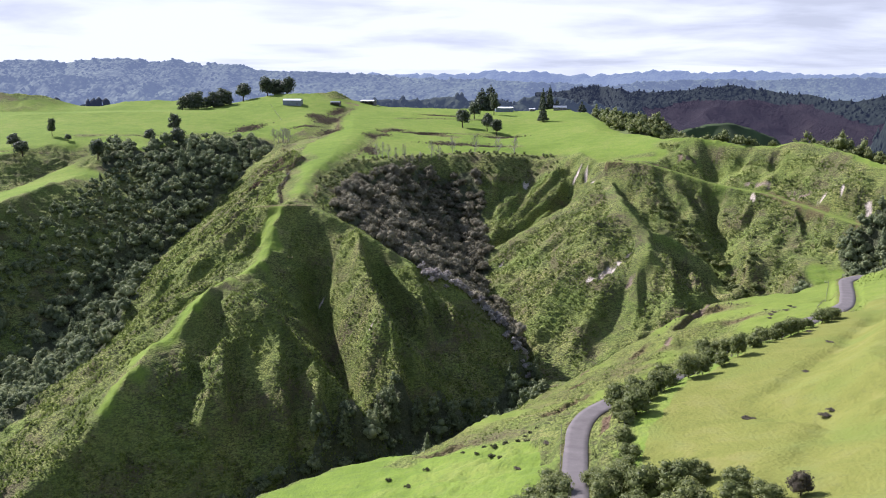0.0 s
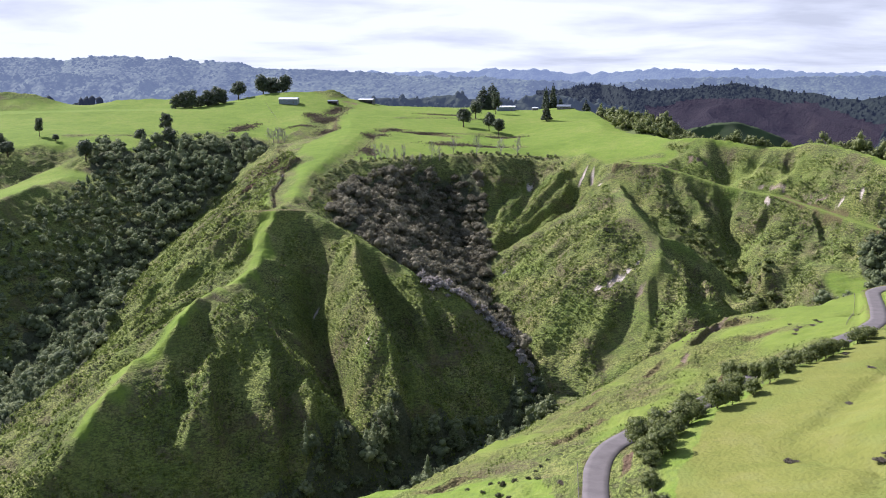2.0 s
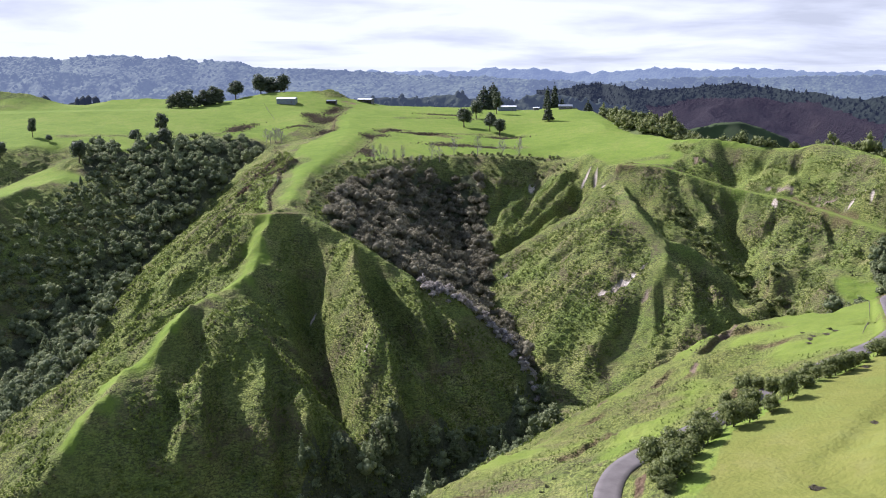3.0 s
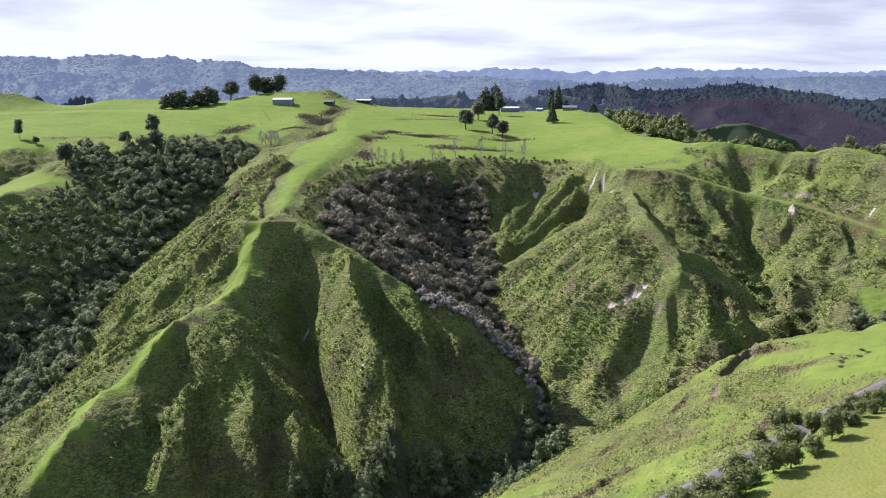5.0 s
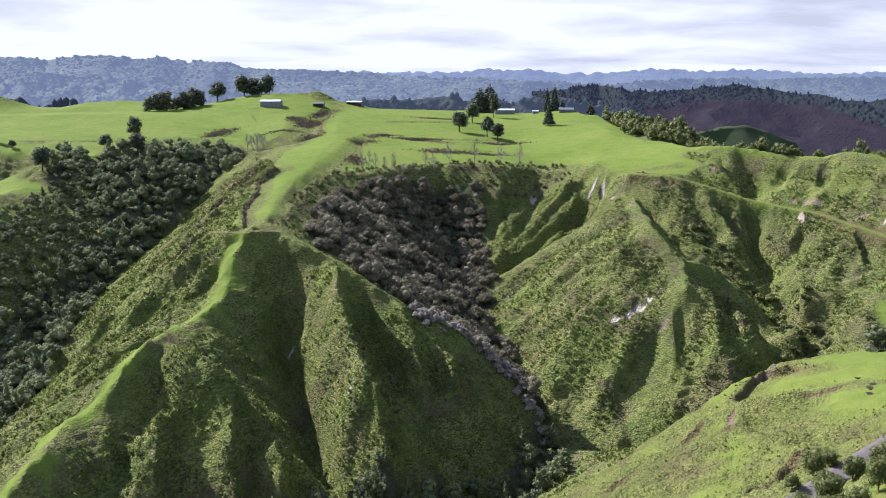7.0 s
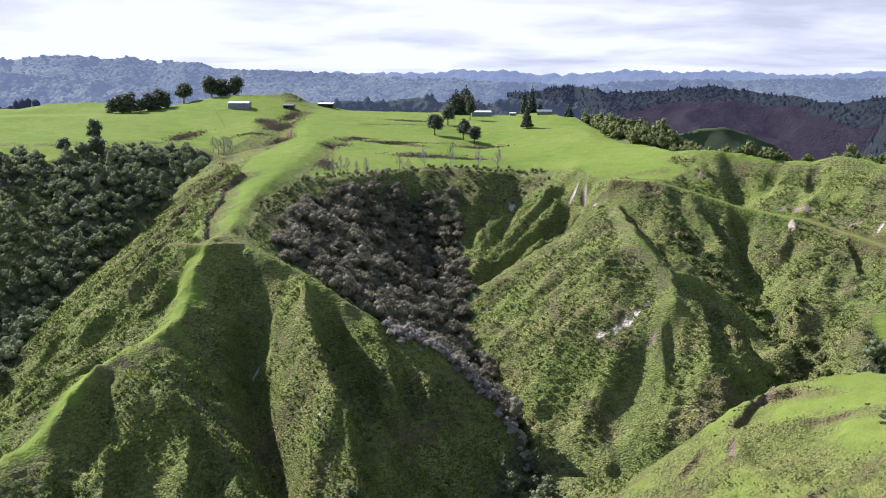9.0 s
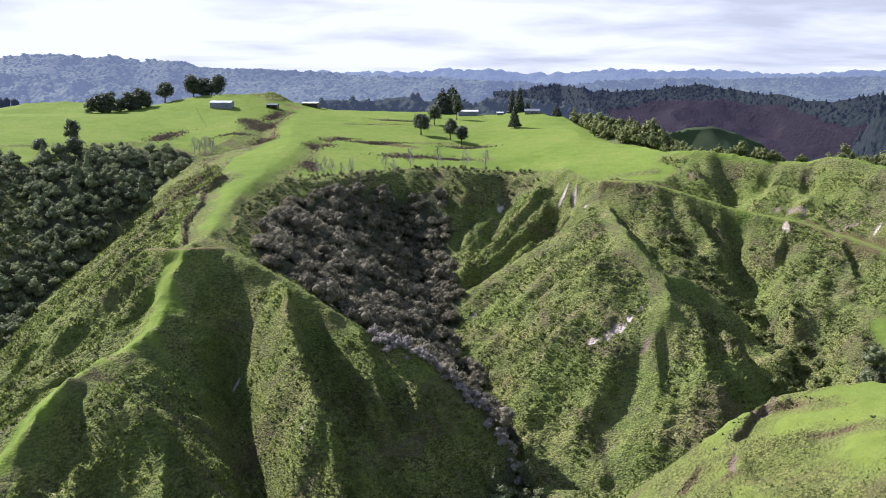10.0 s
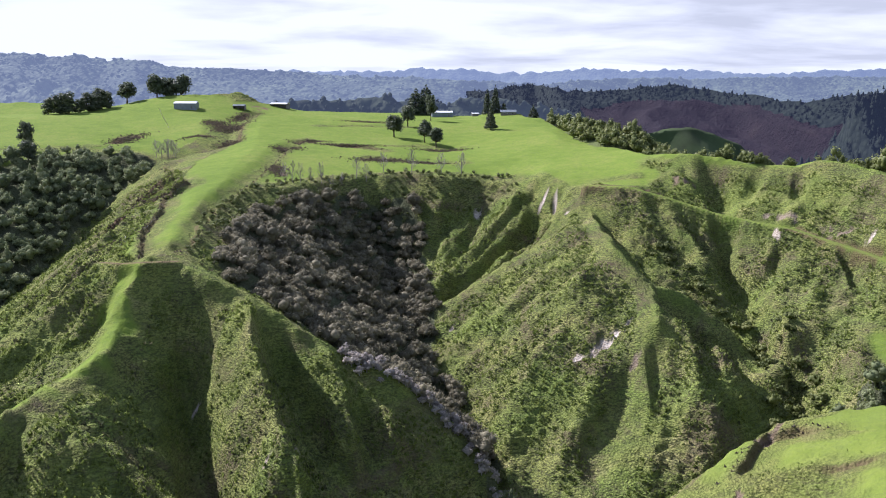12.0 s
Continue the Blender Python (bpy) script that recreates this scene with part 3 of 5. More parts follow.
land_line((199,600,156), (189,571,146), (179,550,133))  # flank under the track
land_line((216,590,158), (214,570,151), (203,531,142), (196,500,130))  # flank rib
land_line((255,560,155), (240,520,142), (225,490,132), (196,470,120), (160,490,103))  # east gully
land_line((-75,240,133), (-59,268,132), (-35,285,135), (-16,298,134), (-5,308,132), (14,335,132), (35,350,133), (53,378,132), (75,402,136), (92,418,140), (110,430,146), (127,438,150), (144,440,153), (167,432,158), (185,432,163), even=True)  # near spur edge
land_line((14,247,154), (28,239,161), (36,280,152), (66,315,151), (97,380,146), (105,400,143))  # near spur middle
land_line((118,370,157), (130,388,157), (150,405,159), (165,400,161), even=True)  # near spur shoulder
land_line((20,130,173), (25,165,170), (29,195,168), (33,222,165), (37,246,163), (43,262,162), (53,272,162), (65,281,163), (82,294,165), (101,309,167), (125,328,169), (145,345,169), (161,365,168), (172,390,166), (182,415,164), (189,437,162))  # road
land_line((189,437,162), (205,452,161), (228,455,160), (252,447,160), (280,450,162))  # road beyond
land_line((44,225,172), (47,240,170), (52,252,170), (66,260,171), (80,271,172), (96,286,174), (124,314,173), (143,336,173))  # pasture foot
land_line((46,190,176), (62,172,181), (87,203,182), (76,226,175), (91,243,178), (112,262,180), (150,320,176))  # pasture rise
land_line((60,80,200), (85,130,195), (100,180,192), (108,230,190), (135,275,187), (170,320,181), (190,350,178))  # pasture top
land_line((150,80,215), (190,180,210), (220,300,195), (260,380,178), (330,430,170))  # pasture back
land_line((195,400,170), (215,430,172), (250,425,172))  # bank above the road
land_line((-20,130,155), (-30,200,148), (0,215,157))  # near paddock
land_line((-60,210,125), (-110,150,115), (-160,50,100))  # near slope west
land_line((0,0,185), (60,0,205), (0,-200,190), (150,-200,215), (300,0,220))  # under the flight
land_line((560,-200,200), (560,200,190), (560,430,170), (560,700,140), (560,1000,120), (560,1230,120), (330,1230,120))  # borders
land_line((-600,-200,60), (-600,200,80), (-600,500,150), (-600,800,190), (-600,1100,220))  # west borders
land_line((-118,985,217), (-113,940,212), (-108,905,207), (-104,880,204), (-118,850,201), (-141,835,197), (-168,815,182))  # gully west of the airstrip
land_line((-135,960,219), (-130,905,212), (-128,880,209))  # west of that gully
land_line((163,905,213), (172,860,214), (180,825,211), (188,800,205))  # edge bush knoll


def line_samples(step):
    out = []
    for line in LAND_LINES:
        for a, b in zip(line[:-1], line[1:]):
            n = max(1, int(np.hypot(*(b - a)[:2]) / step * 1.5))
            out.append(a + (b - a) * np.linspace(0, 1, n, endpoint=False)[:, None])
        out.append(line[-1:])
    return np.concatenate(out)


def settle():
    """Heights between the land lines: even slopes from line to line."""
    z = None
    for h in (24.0, 12.0, 6.0, 3.0):
        nx, ny = int((X1 - X0) / h) + 1, int((Y1 - Y0) / h) + 1
        pts = line_samples(h)
        ix = np.clip(((pts[:, 0] - X0) / h).round().astype(int), 0, nx - 1)
        iy = np.clip(((pts[:, 1] - Y0) / h).round().astype(int), 0, ny - 1)
        total, count = np.zeros((ny, nx)), np.zeros((ny, nx))
        np.add.at(total, (iy, ix), pts[:, 2])
        np.add.at(count, (iy, ix), 1)
        fixed = count > 0
        held = np.where(fixed, total / np.maximum(count, 1), 0)
        if z is None:
            z = np.full((ny, nx), 150.0)
        else:
            yy, xx = np.linspace(0, z.shape[0] - 1, ny), np.linspace(0, z.shape[1] - 1, nx)
            z = np.array([np.interp(xx, np.arange(z.shape[1]), row) for row in z])
            z = np.array([np.interp(yy, np.arange(z.shape[0]), col) for col in z.T]).T
        z = np.where(fixed, held, z)
        odd = (np.add.outer(np.arange(ny), np.arange(nx)) % 2).astype(bool)
        for _ in range(300):
            for colour in (odd, ~odd):
                e = np.pad(z, 1, mode="edge")
                mean = (e[:-2, 1:-1] + e[2:, 1:-1] + e[1:-1, :-2] + e[1:-1, 2:]) / 4
                z = np.where(colour & ~fixed, z + 1.75 * (mean - z), z)
    return z, h


def blur(z, times=1):
    for _ in range(times):
        e = np.pad(z, 1, mode="edge")
        z = (e[:-2] + 2 * e[1:-1] + e[2:])[:, 1:-1] / 4
        e = np.pad(z, 1, mode="edge")
        z = (e[:, :-2] + 2 * e[:, 1:-1] + e[:, 2:])[1:-1] / 4
    return z


BASE, CELL = settle()


def sample(grid, x, y):
    u = np.clip((np.asarray(x, float) - X0) / CELL, 0, grid.shape[1] - 1.001)
    v = np.clip((np.asarray(y, float) - Y0) / CELL, 0, grid.shape[0] - 1.001)
    iu, iv = u.astype(int), v.astype(int)
    fu, fv = u - iu, v - iv
    return (grid[iv, iu] * (1 - fu) + grid[iv, iu + 1] * fu) * (1 - fv) + (grid[iv + 1, iu] * (1 - fu) + grid[iv + 1, iu + 1] * fu) * fv


def rills():
    """Where water runs off the slopes: the depth of the small gullies it has cut, on the base grid."""
    gy, gx = np.mgrid[0 : BASE.shape[0], 0 : BASE.shape[1]]
    px, py = X0 + gx * CELL, Y0 + gy * CELL
    z = BASE + 3.0 * fbm(px, py, 30, 3, 5)
    flow = np.ones(z.size)
    ny, nx = z.shape
    e = np.pad(z, 1, constant_values=1e6)
    steps = [(-1, -1), (-1, 0), (-1, 1), (0, -1), (0, 1), (1, -1), (1, 0), (1, 1)]
    drops = np.stack([(z - e[1 + a : 1 + a + ny, 1 + b : 1 + b + nx]) / math.hypot(a, b) for a, b in steps])
    best = drops.argmax(0).ravel()
    lowest = drops.max(0).ravel() <= 0
    target = np.arange(z.size) + np.array([a * nx + b for a, b in steps])[best]
    for i in np.argsort(-z.ravel()):
        if not lowest[i]:
            flow[target[i]] += flow[i]
    cut = np.log(np.maximum(flow, 1.0)).reshape(z.shape)
    gv, gu = np.gradient(BASE, CELL)
    steep = smooth(0.22, 0.5, np.hypot(gu, gv))
    return blur(np.minimum(cut, 4.0) * steep, 1), blur(steep, 2)


RILLS, STEEP = rills()


def downhill_grain(size, length, seed):
    """Noise drawn out down the fall of the slopes, as ribs and runnels are."""
    soft = blur(BASE, 6)
    gv, gu = np.gradient(soft, CELL)
    norm = np.hypot(gu, gv) + 1e-6
    gu, gv = gu / norm, gv / norm
    gy, gx = np.mgrid[0 : BASE.shape[0], 0 : BASE.shape[1]]
    px, py = X0 + gx * CELL, Y0 + gy * CELL
    total = np.zeros(BASE.shape)
    for way in (1, -1):
        x, y = px.copy(), py.copy()
        for _ in range(int(length / 3)):
            du, dv = sample(gu, x, y), sample(gv, x, y)
            x, y = x + way * 3 * du, y + way * 3 * dv
            total += fbm(x, y, size, 2, seed)
    return total / np.std(total)


def even_ground():
    """Nought along the smooth crests, one away from them, on the base grid."""
    gy, gx = np.mgrid[0 : BASE.shape[0], 0 : BASE.shape[1]]
    px, py = X0 + gx * CELL, Y0 + gy * CELL
    out = np.ones(BASE.shape)
    for line in EVEN_LINES:
        out = np.minimum(out, 0.2 + 0.8 * smooth(3, 18, beside(line, px, py)[0]))
    return out


GRAIN_WIDE = downhill_grain(13, 36, 411)
GRAIN_FINE = downhill_grain(6, 15, 413)


def close_to(line, x, y, pad):
    """Which places lie near the frame round a line."""
    xs, ys = [p[0] for p in line], [p[1] for p in line]
    return (x > min(xs) - pad) & (x < max(xs) + pad) & (y > min(ys) - pad) & (y < max(ys) + pad)


def beside(line, x, y):
    """How far places lie from a line in the plan, and the line's height there."""
    far, level = np.full(x.shape, 1e9), np.zeros(x.shape)
    near = close_to(line, x, y, 30)
    if x.ndim and not near.all():
        if near.any():
            far[near], level[near] = beside(line, x[near], y[near])
        return far, level
    for (xa, ya, za), (xb, yb, zb) in zip(line[:-1], line[1:]):
        dx, dy = xb - xa, yb - ya
        f = np.clip(((x - xa) * dx + (y - ya) * dy) / (dx * dx + dy * dy), 0, 1)
        d = np.hypot(x - xa - f * dx, y - ya - f * dy)
        nearer = d < far
        far, level = np.where(nearer, d, far), np.where(nearer, za + f * (zb - za), level)
    return far, level


def scarp(line, x, y, ends=10.0):
    """How far places lie from a line, how far to its right, and how far along it (nought at the ends, one within)."""
    far, right, inner = np.full(x.shape, 1e9), np.full(x.shape, 1e9), np.zeros(x.shape)
    near = close_to(line, x, y, 30)
    if x.ndim and not near.all():
        if near.any():
            far[near], right[near], inner[near] = scarp(line, x[near], y[near], ends)
        return far, right, inner
    run = np.r_[0, np.cumsum([math.hypot(b[0] - a[0], b[1] - a[1]) for a, b in zip(line[:-1], line[1:])])]
    for start, (xa, ya), (xb, yb) in zip(run, line[:-1], line[1:]):
        dx, dy = xb - xa, yb - ya
        n = math.hypot(dx, dy)
        f = np.clip(((x - xa) * dx + (y - ya) * dy) / (n * n), 0, 1)
        d = np.hypot(x - xa - f * dx, y - ya - f * dy)
        s = ((x - xa) * dy - (y - ya) * dx) / n
        nearer = d < far
        far, right = np.where(nearer, d, far), np.where(nearer, np.sign(s) * d, right)
        inner = np.where(nearer, start + f * n, inner)
    return far, right, smooth(0, ends, np.minimum(inner, run[-1] - inner))


def slips(x, y):
    """How bare the ground is, and how white, at places in the plan."""
    bare, white = np.zeros(x.shape), np.zeros(x.shape)
    rough = fbm(x, y, 4.0, 3, 89)
    wx, wy = x + 5 * fbm(x, y, 9, 3, 91), y + 5 * fbm(x, y, 9, 3, 93)
    for sx, sy, ra, rb, turn, pale in SLIPS:
        near = (np.abs(wx - sx) < 25) & (np.abs(wy - sy) < 25)
        if not near.any():
            continue
        c, s = math.cos(radians(turn)), math.sin(radians(turn))
        ux, uy = wx[near] - sx, wy[near] - sy
        u, v = ux * c + uy * s, uy * c - ux * s
        b = (1 - smooth(0.7, 1.1, np.hypot(u / ra, v / rb))) * smooth(-0.26, -0.02, rough[near])
        bare[near], white[near] = np.maximum(bare[near], b), np.maximum(white[near], b * pale)
    return bare, white


EVEN = even_ground()


def smooth_ground():
    gy, gx = np.mgrid[0 : BASE.shape[0], 0 : BASE.shape[1]]
    return blur(1.0 * inside(DRY_PASTURE, X0 + gx * CELL, Y0 + gy * CELL), 4)


SMOOTH = smooth_ground()


def height(x, y):
    """The height of the ground at places in the plan."""
    x, y = np.asarray(x, float), np.asarray(y, float)
    near = sample(BASE, x, y)
    steep = sample(STEEP, x, y)
    broken = steep * sample(EVEN, x, y) * (1 - 0.9 * sample(SMOOTH, x, y))
    near = near - 1.0 * sample(RILLS, x, y) + broken * (1.3 * sample(GRAIN_WIDE, x, y) + 0.7 * sample(GRAIN_FINE, x, y)) + broken * (1.6 * fbm(x, y, 22, 4, 31) + 1.0) + (1 - steep) * 0.8 * fbm(x, y, 40, 4, 47)
    near = near + (0.3 * steep + broken) * 0.9 * fbm(x, y, 5.0, 3, 37, 0.6)
    ex, ey = x + 5 * fbm(x, y, 18, 3, 195), y + 5 * fbm(x, y, 18, 3, 197)
    for line, rise, sunny, lee in RIBS:
        d, side, taper = scarp(line, ex, ey, 22.0)
        w = np.clip(1 - np.where(side > 0, side / sunny, -side / lee), 0, 1) * taper
        near = near + rise * w * (2 - w if rise < 0 else 1)
    near = near - 0.6 * slips(x, y)[0]
    # narrow treads that the stock have worn level across the slopes, broken and uneven
    tread = near / 2.7 + 1.6 * fbm(x, y, 26, 3, 301) + 0.35 * fbm(x, y, 4, 2, 303)
    worn = broken * smooth(-0.25, 0.2, fbm(x, y, 16, 3, 305))
    near = near + 0.52 * worn * np.sin(6.2832 * tread) + 0.8 * broken * fbm(x, y, 2.4, 2, 307, 0.7)
    wx, wy = x + 2 * fbm(x, y, 7, 2, 95), y + 2 * fbm(x, y, 7, 2, 97)
    for line, drop in SCARPS:
        d, side, taper = scarp(line, wx, wy)
        near = near - drop * taper * smooth(-0.6, 1.6, side) * (1 - smooth(3, 16, d))
    for line, half in ((ROAD_LINE, 4.1), (TRACK_LINE, 1.8), (STRIP_TRACK, 1.5)):
        d, level = beside(line, x, y)
        w = 1 - smooth(half, half + 2.6, d)
        near = near * (1 - w) + level * w
    far = 70 + 40 * fbm(x, y, 700, 4, 61)
    d = np.maximum.reduce([y - Y1, X0 - x, x - X1, Y0 - y])
    w = smooth(-40, 160, d)
    return near * (1 - w) + far * w


def axis_rows():
    rows = list(np.arange(-900, 80, 35.0)) + list(np.arange(80, 180, 4.0)) + list(np.arange(180, 370, 1.6))
    rows += list(np.arange(370, 640, 0.85)) + list(np.arange(640, 780, 1.4)) + list(np.arange(780, 1110, 2.0)) + list(np.arange(1110, 1300, 6.0))
    y = 1300.0
    while y < 4900:
        rows.append(y)
        y *= 1.02
    return np.array(rows)


def build_ground():
    ys = axis_rows()
    cols = np.r_[np.linspace(-1, -0.78, 26)[:-1], np.linspace(-0.78, 0.78, 660), np.linspace(0.78, 1, 26)[1:]]
    half = np.where(ys < 300, 230 + 0 * ys, 230 + 0.60 * (ys - 300))
    half = np.where(ys < 120, np.interp(ys, [-500, 120], [900, 230]), half)
    half = np.where(ys > 1300, half * 1.5, half)
    xs = np.outer(half, cols) + np.outer(np.clip(ys, 0, 5000) * 0.035, np.ones(len(cols)))
    gx, gy = xs, np.outer(ys, np.ones(len(cols)))
    gz = height(gx, gy)
    ny, nx = gx.shape
    mesh = bpy.data.meshes.new("ground")
    mesh.vertices.add(nx * ny)
    mesh.vertices.foreach_set("co", np.stack([gx, gy, gz], -1).astype(np.float32).ravel())
    idx = np.arange(nx * ny).reshape(ny, nx)
    quads = np.stack([idx[:-1, :-1], idx[:-1, 1:], idx[1:, 1:], idx[1:, :-1]], -1).reshape(-1, 4)
    mesh.loops.add(quads.size)
    mesh.loops.foreach_set("vertex_index", quads.ravel().astype(np.int32))
    mesh.polygons.add(len(quads))
    mesh.polygons.foreach_set("loop_start", np.arange(0, quads.size, 4, dtype=np.int32))
    mesh.polygons.foreach_set("use_smooth", np.ones(len(quads), dtype=bool))
    mesh.update(calc_edges=True)
    for name, value in land_cover(gx, gy, gz).items():
        a = mesh.attributes.new(name, "FLOAT", "POINT")
        a.data.foreach_set("value", np.clip(value, 0, 1).astype(np.float32).ravel())
    mesh.materials.append(GROUND)
    return tagged(new("ground", mesh), "green hill country with grazed plateau and steep eroded faces", "ground", kind="structure")


# wide enough flats for a paddock
OPEN = blur(1 - smooth(0.3, 0.6, STEEP), 30)


def land_cover(x, y, z):
    steep = sample(STEEP, x, y)
    wx, wy = x + 7 * fbm(x, y, 12, 3, 81), y + 7 * fbm(x, y, 12, 3, 83)
    pasture = 1 - smooth(0.15, 0.75, steep + 0.5 * fbm(x, y, 14, 3, 77))
    pasture = pasture * smooth(0.45, 0.62, sample(OPEN, x, y))
    grazed = 1.0 * inside(NEAR_SPUR, wx, wy)
    pasture = np.maximum(pasture, grazed * (1 - smooth(0.3, 0.9, steep + 0.9 * fbm(x, y, 24, 4, 78))))
    pasture = np.maximum(pasture, 0.95 * inside(NEAR_PADDOCK, wx, wy))
    for line in EVEN_LINES:
        main = line is EVEN_LINES[0] or (line[0][0] > 160 and line[0][1] > 600)
        ridge, _ = beside(line, x, y)
        if line is EVEN_LINES[0]:
            ridge = 0.5 * beside(line, x + 2.8, y)[0]
        pasture = np.maximum(pasture, (1 - smooth(1.0, 3.8 if main else 2.2, ridge + 5 * fbm(x, y, 8, 2, 79))) * (1.0 if main else 0.35))
    pasture = np.maximum(pasture, 1 - smooth(1.6, 3.0, beside(TRACK_LINE, x, y)[0]))
    # greener ground where the stock graze the slopes
    flank = smooth(150, 190, x) * smooth(590, 640, y)
    pasture = np.maximum(pasture, (0.25 + 0.2 * flank) * smooth(-0.05, 0.22, fbm(x, y, 22, 4, 70) + 0.2 * flank))
    for poly in ROUGH_BANKS:
        pasture = np.where(inside(poly, x + 0.5 * (wx - x), y + 0.5 * (wy - y)), 0.35 * pasture * (fbm(x, y, 9, 3, 84) > 0.05), pasture)
    pasture = np.maximum(pasture, 1.0 * inside(AIRSTRIP, x + 0.3 * (wx - x), y + 0.3 * (wy - y)))
    bare, white = slips(x, y)
    for line, half, soil in ((TRACK_LINE, 0.6, 0.25), (STRIP_TRACK, 1.0, 0.8)):
        d, _ = beside(line, x, y)
        bare = np.maximum(bare, soil * (1 - smooth(half, half + 0.9, d)))
    d, _ = beside(ROAD_LINE, x, y)
    bare = np.maximum(bare, 0.45 * smooth(2.0, 3.0, d) * (1 - smooth(2.8, 4.2, d + 3 * fbm(x, y, 7, 2, 85))))
    td, _ = beside(TRACK_LINE, x, y)
    bare = np.maximum(bare, 0.75 * smooth(1.4, 2.2, td) * (1 - smooth(3.0, 4.5, td)) * smooth(0.0, 0.12, fbm(x, y, 16, 3, 87)))
    vx, vy = x + 2 * fbm(x, y, 7, 2, 95), y + 2 * fbm(x, y, 7, 2, 97)
    for line, drop in SCARPS:
        sd, side, taper = scarp(line, vx, vy)
        face = taper * smooth(-0.8, 0.2, side) * (1 - smooth(1.4, 2.8, side)) * (sd < 6)
        rank = (1 - smooth(3, 9, np.abs(side - 3) + 5 * fbm(x, y, 10, 3, 99))) * (sd < 14)
        pasture = pasture * (1 - 0.85 * np.maximum(face, 0.8 * rank))
        bare = np.maximum(bare, 0.65 * face)
    litter = np.zeros(x.shape)
    for poly in (BUSH_WEST, BUSH_GULLY, VALLEY_BUSH, EAST_BUSH, EDGE_BUSH, CREST_HEDGE, EAST_HEDGE):
        litter = np.maximum(litter, 1.0 * inside(poly, wx, wy))
    dry = 1.0 * inside(DRY_PASTURE, x + 0.4 * (wx - x), y + 0.4 * (wy - y)) * (1 - (d < 5))
    pasture = np.maximum(pasture, dry)
    dry = np.maximum(dry, 0.3 * grazed * smooth(285, 330, y))
    return {"pasture": pasture, "dry": dry, "clay": bare, "chalk": white, "litter": litter * (1 - pasture * 0.3)}


ground = build_ground()


# ---- mesh helpers ----
def mesh_of(name, verts, quads=None, tris=None, mats=(), smooth_faces=False, attrs=None, face_mat=None):
    """A mesh from arrays of corners, four-sided and three-sided faces."""
    mesh = bpy.data.meshes.new(name)
    verts = np.asarray(verts, np.float32)
    q = np.zeros((0, 4), np.int32) if quads is None else np.asarray(quads, np.int32)
    t = np.zeros((0, 3), np.int32) if tris is None else np.asarray(tris, np.int32)
    mesh.vertices.add(len(verts))
    mesh.vertices.foreach_set("co", verts.ravel())
    mesh.loops.add(q.size + t.size)
    mesh.loops.foreach_set("vertex_index", np.concatenate([q.ravel(), t.ravel()]).astype(np.int32))
    mesh.polygons.add(len(q) + len(t))
    starts = np.concatenate([np.arange(len(q)) * 4, q.size + np.arange(len(t)) * 3]).astype(np.int32)
    mesh.polygons.foreach_set("loop_start", starts)
    if smooth_faces:
        mesh.polygons.foreach_set("use_smooth", np.ones(len(starts), dtype=bool))
    for m in mats:
        mesh.materials.append(m)
    if face_mat is not None:
        mesh.polygons.foreach_set("material_index", np.asarray(face_mat, np.int32))
    mesh.update(calc_edges=True)
    for key, value in (attrs or {}).items():
        a = mesh.attributes.new(key, "FLOAT", "POINT")
        a.data.foreach_set("value", np.asarray(value, np.float32))
    return mesh


def part(name, bm, mat, parent, label=""):
    """Links a bmesh, or a mesh, as one part under a thing or a part."""
    mesh = bm
    if isinstance(bm, bmesh.types.BMesh):
        mesh = bpy.data.meshes.new(name)
        bm.to_mesh(mesh)
        bm.free()
        mesh.materials.append(mat)
    ob = new(name, mesh)
    ob.parent = parent
    return tagged(ob, label)


def holder(name, m, label, category, group=""):
    ob = new(name)
    ob.empty_display_size = 0.5
    ob.matrix_basis = m
    return tagged(ob, label, category, group)


def box(bm, x0, x1, y0, y1, z0, z1):
    vs = [bm.verts.new((x, y, z)) for z in (z0, z1) for x, y in ((x0, y0), (x1, y0), (x1, y1), (x0, y1))]
    for f in ((3, 2, 1, 0), (4, 5, 6, 7), (0, 1, 5, 4), (1, 2, 6, 5), (2, 3, 7, 6), (3, 0, 4, 7)):
        bm.faces.new([vs[i] for i in f])


ICO_V = np.array([(0, 0, 1)] + [(0.894 * math.cos(a), 0.894 * math.sin(a), 0.447) for a in np.arange(5) * 1.2566] + [(0.894 * math.cos(a), 0.894 * math.sin(a), -0.447) for a in (np.arange(5) + 0.5) * 1.2566] + [(0, 0, -1)])
ICO_F = np.array([(0, 1 + k, 1 + (k + 1) % 5) for k in range(5)] + [(1 + k, 6 + k, 1 + (k + 1) % 5) for k in range(5)] + [(1 + (k + 1) % 5, 6 + k, 6 + (k + 1) % 5) for k in range(5)] + [(11, 6 + (k + 1) % 5, 6 + k) for k in range(5)])


